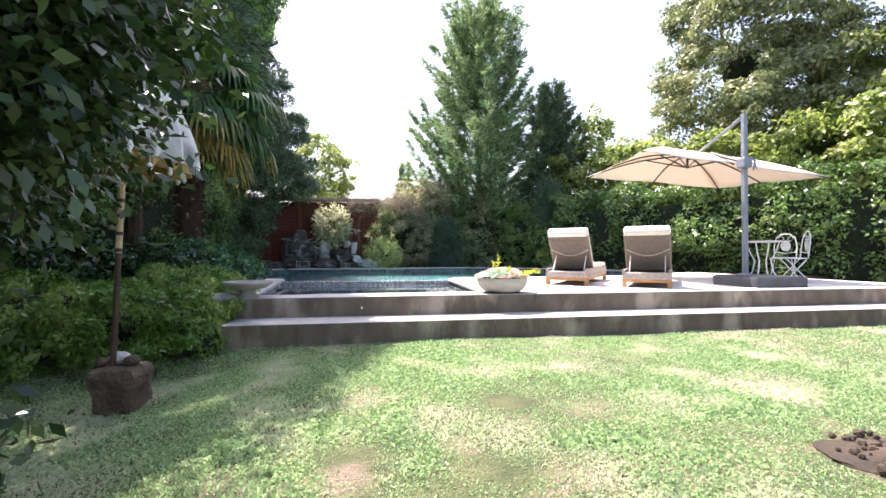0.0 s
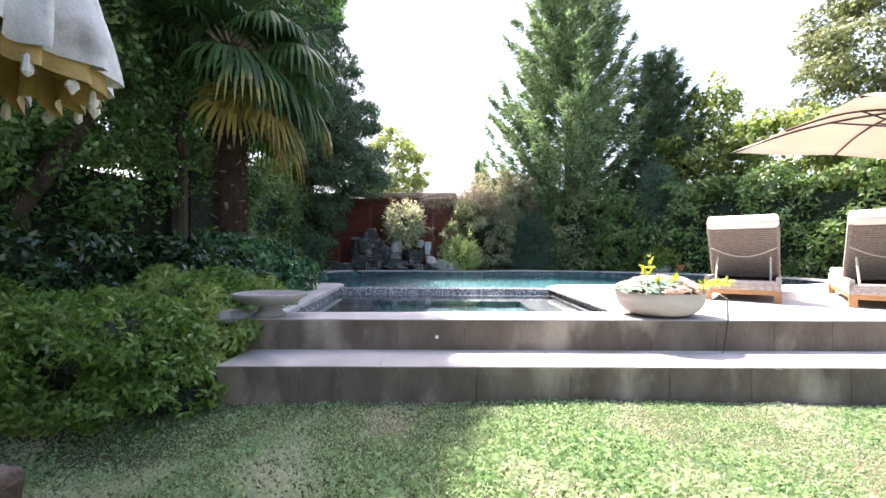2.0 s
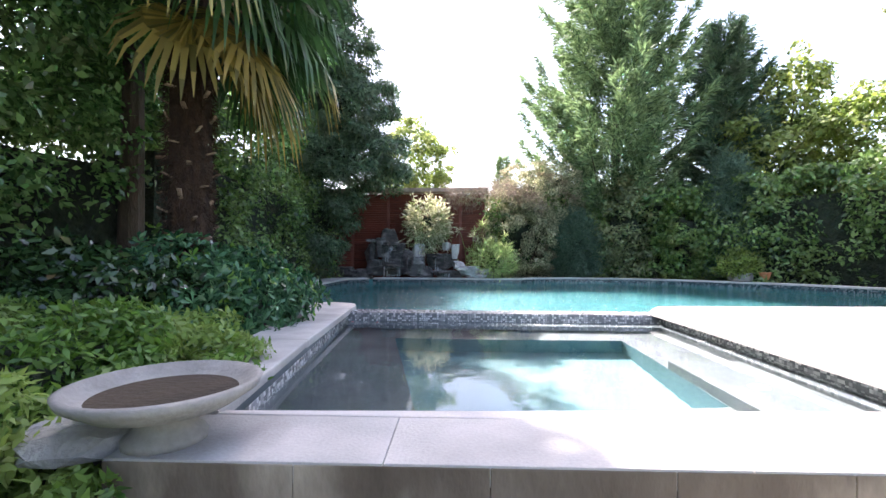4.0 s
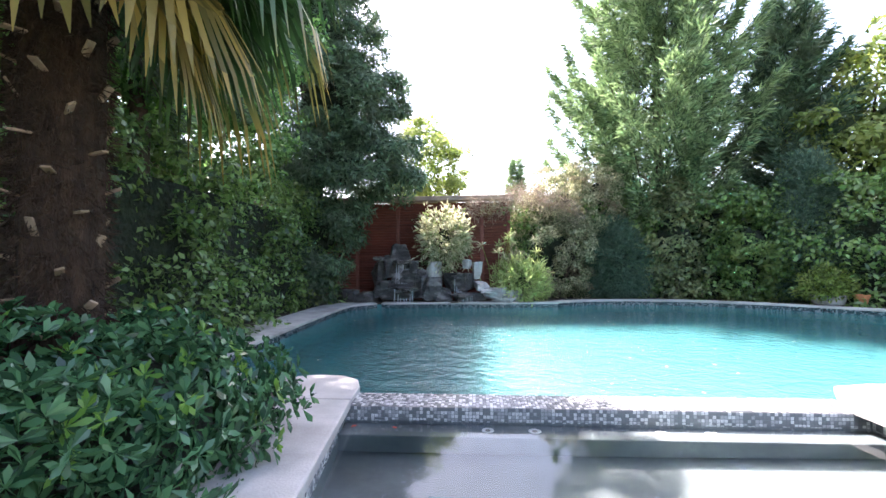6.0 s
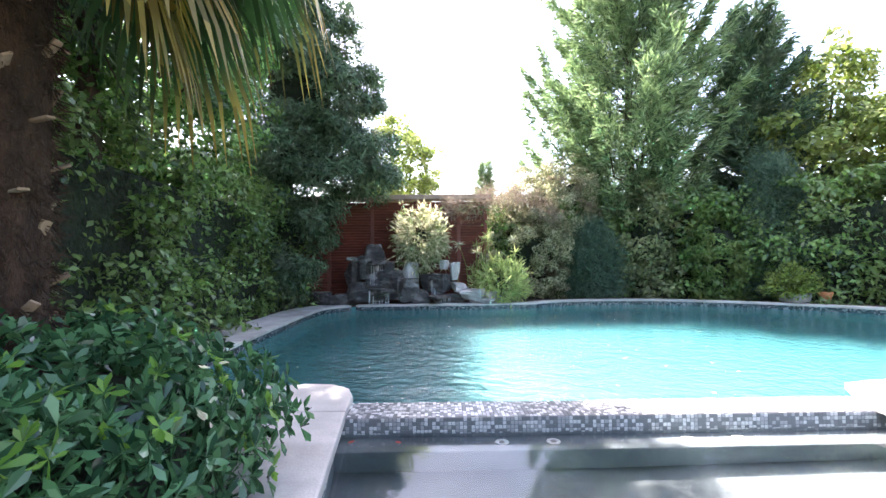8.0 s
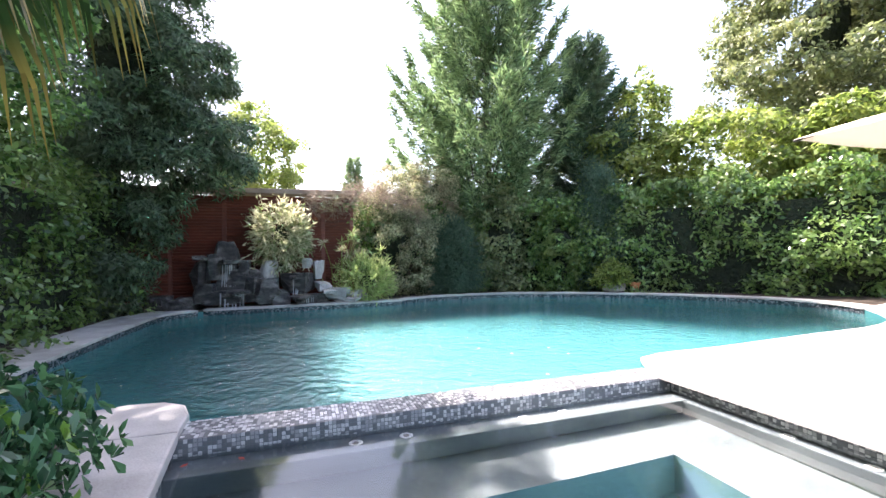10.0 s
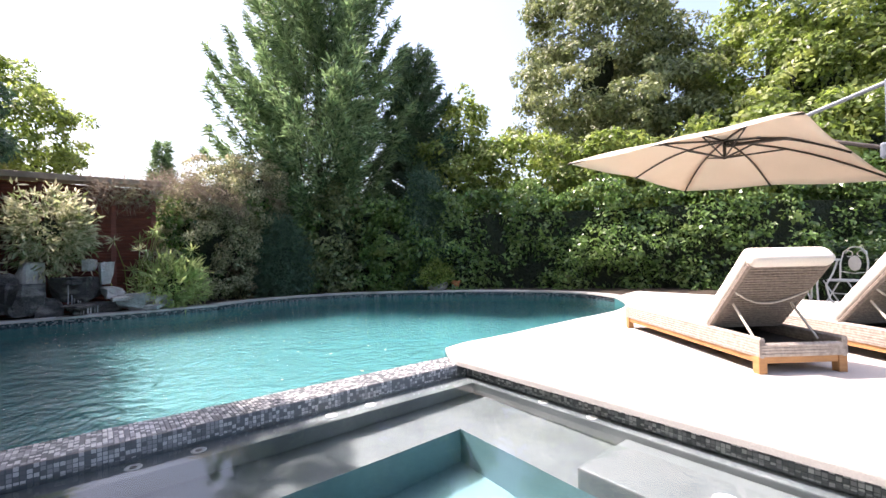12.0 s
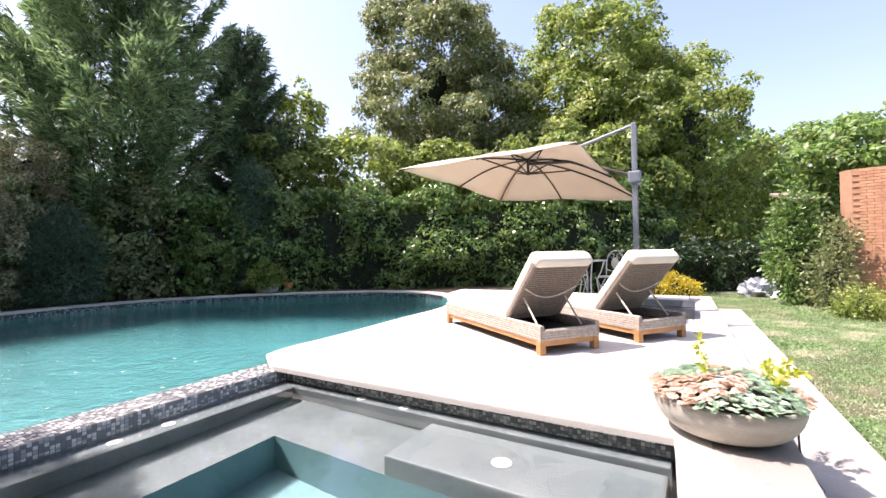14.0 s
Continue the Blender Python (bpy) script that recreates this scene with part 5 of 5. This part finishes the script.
for i, (x, y, z, r, pale) in enumerate((
        (-3.15, 12.25, 1.50, (0.33, 0.3, 0.45), 0), (-3.70, 12.15, 1.05, (0.14, 0.22, 0.46), 0), (-3.05, 12.3, 0.85, (0.55, 0.35, 0.45), 0),
        (-2.55, 12.05, 0.85, (0.30, 0.28, 0.42), 0), (-2.25, 11.85, 0.72, (0.32, 0.28, 0.34), 0), (-2.20, 12.1, 1.2, (0.24, 0.2, 0.26), 1),
        (-1.95, 11.95, 0.55, (0.28, 0.24, 0.22), 0), (-1.55, 12.15, 0.85, (0.42, 0.3, 0.30), 0), (-1.05, 12.1, 1.18, (0.13, 0.13, 0.26), 1),
        (-1.30, 12.2, 1.35, (0.12, 0.12, 0.14), 1), (-0.95, 12.0, 0.78, (0.26, 0.2, 0.14), 1), (-0.62, 11.85, 0.58, (0.34, 0.25, 0.18), 1),
        (-1.25, 11.85, 0.50, (0.45, 0.22, 0.12), 0), (-3.95, 11.85, 0.50, (0.42, 0.22, 0.17), 0), (-4.45, 11.9, 0.52, (0.40, 0.25, 0.20), 0),
        (-3.2, 11.85, 0.60, (0.55, 0.20, 0.18), 0), (-0.15, 11.95, 0.52, (0.26, 0.22, 0.16), 1), (-3.55, 12.0, 0.7, (0.28, 0.25, 0.25), 0),
        (-3.38, 11.98, 1.30, (0.13, 0.16, 0.34), 0), (-2.72, 11.98, 1.18, (0.12, 0.16, 0.30), 0), (-3.05, 12.02, 1.42, (0.30, 0.22, 0.055), 0),
        (-3.62, 11.9, 1.52, (0.17, 0.16, 0.06), 0), (-2.95, 11.72, 0.74, (0.42, 0.22, 0.05), 0), (-1.50, 11.93, 1.02, (0.26, 0.2, 0.05), 0), (-1.38, 11.66, 0.57, (0.48, 0.2, 0.045), 0),
        (-0.80, 11.75, 0.66, (0.30, 0.2, 0.05), 1), (-0.35, 11.72, 0.45, (0.34, 0.2, 0.06), 1))):
    boulder(x, y, z, r, M_rock_pale if pale else M_rock, "pale sunlit waterfall stone" if pale else "wet dark waterfall boulder", i + 1, i * 47)
M_fall = surface("falling_water", (0.70, 0.74, 0.76), (0.86, 0.88, 0.9), 9, 0.15, 0.4, 40)
M_fall.node_tree.nodes["Principled BSDF"].inputs["Transmission Weight"].default_value = 0.55
for x, w, z1, y in ((-3.05, 0.30, 1.35, 11.92), (-2.95, 0.50, 0.72, 11.60), (-1.5, 0.30, 0.98, 11.83), (-1.35, 0.34, 0.56, 11.56)):
    fall = thing("water_curtain", pose(x, y, 0), "thin sheet of water falling over the rocks", "waterfall", "falls of the waterfall")
    bm = bmesh.new()
    n = 16
    za = 0.2 if z1 < 0.8 else z1 - 0.5
    rows = [[bm.verts.new((-w / 2 + w * k / n, 0.05 - 0.12 * (1 - (z - za) / (z1 - za)) ** 2 + 0.008 * math.sin(k * 3.1), z)) for k in range(n + 1)] for z in np.linspace(za, z1, 7)]
    for p, q in zip(rows, rows[1:]):
        for k in range(n):
            if (k * 7) % 5 < 2:
                bm.faces.new((p[k], p[k + 1], q[k + 1], q[k]))
    part("sheet", bm, M_fall, fall)

leafy_tree("cream_bush", (-1.95, 12.35, 0.9), [((-1.95, 12.3, 2.05), (0.62, 0.5, 0.72))], L_cream, 0.16, "bush of cream-variegated narrow leaves among the rocks", "shrub", 111, 0.03, 1.0, 0.26, 0.1, 0.3, spread=0.10)
leafy_tree("fern_bush", (0.15, 12.05, 0.4), [((0.15, 12.0, 0.85), (0.62, 0.4, 0.48))], L_fern, 0.20, "arching yellow-green fern at the pool edge", "fern", 112, 0.02, 0.8, 0.16, -0.3, 0.3, spread=0.10)
pap = thing("papyrus_plant", pose(-0.5, 12.2, 0.4), "clump of papyrus stems with feathery heads", "plant")
rng = np.random.default_rng(113)
for k in range(16):
    x, y = rng.normal() * 0.16, rng.normal() * 0.12
    h = rng.uniform(0.8, 1.75)
    e = (x * 2.6, y * 2, h)
    part("stem", tube(bmesh.new(), [(x, y, 0), (x * 1.5, y * 1.4, h * 0.6), e], 0.012, 0.007, 5), L_bright, pap)
    P = np.tile(np.array(e), (26, 1))
    quads("head", leaf_quads(rng, P, np.tile((0, 0, 0.35), (26, 1)), 0.20, 0.10, 0.1, 0.8), L_fern if k % 3 else L_cream, pap)
vine = thing("dry_vine", pose(-0.2, 12.85, 3.15), "tangle of dry brown vine over the fence top", "vine")
n = 6500
P = np.stack([rng.uniform(-1.2, 2.0, n), rng.normal(size=n) * 0.35, rng.normal(size=n) * 0.20 - 0.05], 1)
P[:, 2] += 0.25 * np.sin(P[:, 0] * 2.1) * 0.5 - np.maximum(0, P[:, 0] - 0.6) * 0.2
quads("tangle", leaf_quads(rng, P, np.tile((0.2, -0.3, 0.1), (n, 1)), 0.24, 0.035, 0.3, 1.0), L_dry, vine)["kind"] = "stuff"

pot = thing("planted_pot", pose(6.75, 10.85, DZ), "low pot of yellow-green foliage on the coping", "planter")
part("pot", lathe([(0.2, 0.0), (0.28, 0.02), (0.32, 0.2), (0.33, 0.22), (0.29, 0.22), (0.25, 0.15), (0.02, 0.15)], 24), M_bath, pot)
rng = np.random.default_rng(121)
P, Od = shell_points(rng, (0, 0, 0.42), (0.42, 0.38, 0.3), 160, 18, 0.05)
quads("foliage", leaf_quads(rng, P, Od, 0.10, 0.4, 0.0), L_bright, pot)
q = thing("terracotta_pot", pose(7.2, 10.55, DZ), "small orange terracotta pot", "pot")
M_terra = surface("terracotta", (0.42, 0.15, 0.06), (0.5, 0.2, 0.09), 8, 0.8, 0.2)
part("pot", lathe([(0.08, 0.0), (0.13, 0.2), (0.145, 0.2), (0.145, 0.25), (0.12, 0.25), (0.1, 0.2), (0.01, 0.19)], 20), M_terra, q)

# ---- spa fittings, floating leaves ----
def jet(m, r=0.045):
    ob = thing("spa_jet", m, "round pale spa jet fitting under the water", "spa jet", "jets of the spa")
    part("ring", lathe([(r, 0.0), (r, 0.006), (r * 0.8, 0.010), (r * 0.62, 0.004), (r * 0.55, 0.002)], 20), M_white_iron, ob)
    part("nozzle", lathe([(r * 0.45, 0.001), (r * 0.4, 0.009), (r * 0.2, 0.010), (0.002, 0.006)], 14), M_bath, ob)


for x in (-1.04, -0.71, 0.16, 0.49):
    jet(pose(x, 3.72, 0.172))
for y in (2.85, 2.42):
    jet(pose(1.545, y, 0.172), 0.04)
jet(pose(1.15, 1.45, 0.122), 0.06)
def flat_leaves(rng, P, size):
    """Leaves lying on the water."""
    a = rng.uniform(0, math.tau, len(P))
    d = np.stack([np.cos(a), np.sin(a), 0 * a], 1)
    s = np.stack([-np.sin(a), np.cos(a), 0 * a], 1)
    L = (size * rng.uniform(0.5, 1.3, len(P)))[:, None]
    return np.stack([P, P + d * L * 0.5 + s * L * 0.28, P + d * L, P + d * L * 0.5 - s * L * 0.28], 1)


rng = np.random.default_rng(131)
n = 46
X, Y = rng.uniform(-3.6, 3.5, n), rng.uniform(4.6, 11, n)
P = np.stack([X, Y, np.full(n, PW + 0.004)], 1)
fl = quads("floating_leaves", flat_leaves(rng, P, 0.055), leafy("fallen_leaves", (0.35, 0.30, 0.16), (0.6, 0.55, 0.40), 0.7, 0.2))
tagged(fl, "scattered pale leaves floating on the pool", "leaves", kind="stuff")
for k, (x, y) in enumerate(((-1.98, 3.70), (-1.72, 3.68))):
    q = quads("red_petal", flat_leaves(rng, np.array([[x, y, SW + 0.003]]), 0.06), leafy("red_petals", (0.5, 0.05, 0.03), (0.55, 0.08, 0.05)))
    tagged(q, "red petal floating on the spa water", "petal", "petals on the spa")

# ---- east end: shrub, house, tarp, garden wall ----
L_gold = leafy("golden_shrub_leaves", (0.36, 0.40, 0.05), (0.50, 0.32, 0.06), 0.5, 0.35)
leafy_tree("golden_shrub", (11.4, 1.1, GZ), [((11.4, 1.1, 0.32), (0.62, 0.62, 0.38))], L_gold, 0.08, "rounded golden-yellow shrub with red tips", "shrub", 141, 0.02, 1.2, 0.45, 0, 0.8, spread=0.06)
leafy_tree("climbing_jasmine", (13.2, -1.75, GZ), [((13.2, -1.75, 1.35), (0.55, 0.5, 1.4))], L_hedge, 0.12, "tall leafy climber trained beside the house corner", "climber", 142, 0.05)
leafy_tree("rose_bush", (12.25, -2.25, GZ), [((12.25, -2.25, 0.6), (0.42, 0.36, 0.7)), ((12.55, -2.45, 1.45), (0.28, 0.25, 0.5))], L_grey, 0.09, "straggling rose bush against the brick wall", "shrub", 143, 0.03, 0.7)
leafy_tree("low_shrub", (11.1, -2.55, GZ), [((11.1, -2.55, 0.15), (0.42, 0.35, 0.28))], L_bright, 0.08, "low yellow-green shrub at the lawn edge", "shrub", 144, 0.02)
# darkest leaf colour here stands in for shade under the large trees
hedge("shaded_shrubs", [(13.2, 3.2), (15.0, 1.6), (17.2, 0.4), (18.0, -1.6)], 1.4, -0.1, 1.5, L_shaded, 0.13, "shrubs at the end of the lawn with tree shade in their leaf colour", 145)
house = thing("house_wall", pose(0, 0, 0), "terracotta brick house wall at the lawn", "house")
part("wall", prism([(13.25, -2.75), (13.05, -2.62), (12.80, -2.78), (11.9, -6.2), (13.2, -6.4), (14.2, -2.9)], GZ - 0.2, 3.25), M_mortar, house)
face = (Vector((11.9, -6.2, 0)) - Vector((12.8, -2.78, 0)))
fl_, fd = face.length, face.normalized()
ang = math.degrees(math.atan2(fd.y, fd.x))
bmd = box((0, 0, 0), (0.236, 0.03, 0.062), None, 0.0)
brick_me = bpy.data.meshes.new("brick")
bmd.to_mesh(brick_me)
bmd.free()
brick_me.materials.append(M_brick)
for r in range(46):
    for c in range(7):
        s = 0.13 + c * 0.25 + (0.125 if r % 2 else 0.0)
        b = new("brick", brick_me)
        b.parent = house
        p = Vector((12.8, -2.78, 0)) + fd * s
        b.matrix_basis = pose(p.x - 0.004, p.y, GZ + 0.04 + r * 0.0725, 0, 0, ang)
part("roof_edge", box((0, 0, 0), (1.2, 0.8, 0.07), None, 0.01), M_cap, house).matrix_basis = pose(13.6, -1.9, 2.75, 0, -14, 20)
tarp = thing("tarp_heap", pose(15.6, -1.2, GZ), "crumpled grey-white tarpaulin heap on the lawn", "tarpaulin")
bm = bmesh.new()
bmesh.ops.create_icosphere(bm, subdivisions=4, radius=1.0)
for v in bm.verts:
    q = v.co.copy()
    f = 1 - abs(noise.noise(q * 1.6 + Vector((2, 0, 0)))) * 1.5 - abs(noise.noise(q * 3.7)) * 0.5
    v.co = Vector((q.x * 0.85, q.y * 0.6, max(-0.05, q.z) * 0.62)) * (0.55 + 0.55 * f)
M_tarp = surface("tarpaulin", (0.20, 0.23, 0.28), (0.42, 0.45, 0.50), 5, 0.5, 0.3, 30)
part("sheet", bm, M_tarp, tarp)
gw = thing("wall_east", pose(0, 0, 0), "grey plastered garden wall", "wall")
tagged(gw, kind="structure")
part("wall", prism([(17.6, 6.0), (17.8, 6.0), (22.0, -1.0), (21.8, -1.0)], GZ - 0.1, 1.7), M_wall, gw)
part("gate_post", box((0, 0, 1.0), (0.12, 0.12, 2.1), None, 0.01), M_white_iron, gw).matrix_basis = pose(19.9, 0.6, GZ)
q = thing("wall_north", pose(0, 0, 0), "plain boundary wall behind the hedge", "wall")
tagged(q, kind="structure")
part("wall", prism([(-8, 16.6), (9.2, 16.6), (17.7, 6.2), (17.9, 6.3), (9.3, 16.8), (-8, 16.8)], 0.2, 2.2), M_wall, q)

# ---- lawn grass, worn soil ----
rng = np.random.default_rng(201)
def grass(name, x0, x1, y0, y1, n, h, label):
    X, Y = rng.uniform(x0, x1, n), rng.uniform(y0, y1, n)
    patch = np.array([noise.noise(Vector((x * 0.9, y * 0.9, 3.0))) + 0.6 * noise.noise(Vector((x * 3.1, y * 3.1, 1.0))) for x, y in zip(X, Y)])
    worn = np.exp(-(((X + 0.1) / 1.5) ** 2 + ((Y + 3.5) / 0.8) ** 2))
    keep = (patch > -0.80 + 0.42 * worn + rng.uniform(-0.15, 0.25, n)) & ~((X < -1.75) & (Y > -0.7)) & ~(np.hypot(X - 2.60, (Y + 3.87) * 1.1) < 0.36 + 0.08 * np.sin(X * 23))
    X, Y = X[keep], Y[keep]
    n = len(X)
    P = np.stack([X, Y, ground_height(X, Y) - 0.004], 1)
    d = unit(rng.normal(size=(n, 3)) * np.array((0.55, 0.55, 0.15)) + np.array((0, 0, 0.8)))
    s = unit(np.cross(d, rng.normal(size=(n, 3)))) * (0.0013 + h * 0.03)
    L = (h * rng.uniform(0.5, 1.4, n) * (0.85 + 0.8 * np.clip(patch[keep], -0.3, 0.8)))[:, None]
    bend = unit(rng.normal(size=(n, 3)) * np.array((1, 1, 0.05))) * L * 0.45
    V = np.stack([P - s, P + s, P + d * L * 0.6 + s * 0.8, P + d * L * 0.7 + bend], 1)
    return tagged(quads(name, V, M_blade), label, "grass", kind="stuff")


grass("grass", -3.4, 4.0, -5.2, -0.55, 330000, 0.034, "short lawn grass with thin dry patches")
grass("grass", 4.0, 9.8, -5.2, -0.45, 90000, 0.042, "short sunlit lawn grass")
grass("grass", 7.5, 16.5, -3.5, 0.9, 120000, 0.045, "short sunlit lawn grass at the far end")
hole = thing("soil_patch", pose(2.60, -3.87, GZ - 0.012), "bare dark soil patch dug in the lawn", "soil")
bm = bmesh.new()
for k in range(60):
    a, r = rng.uniform(0, math.tau), 0.32 * math.sqrt(rng.uniform(0, 1))
    bmesh.ops.create_icosphere(bm, subdivisions=1, radius=rng.uniform(0.008, 0.03), matrix=pose(math.cos(a) * r, math.sin(a) * r, 0.03, rng.uniform(0, 90), 0, rng.uniform(0, 90)))
part("clod_heap", bm, M_soil, hole)["kind"] = "stuff"
part("soil", lump((0, 0, 0), (0.34, 0.30, 0.035), 21, 4, 0.5), M_soil, hole)
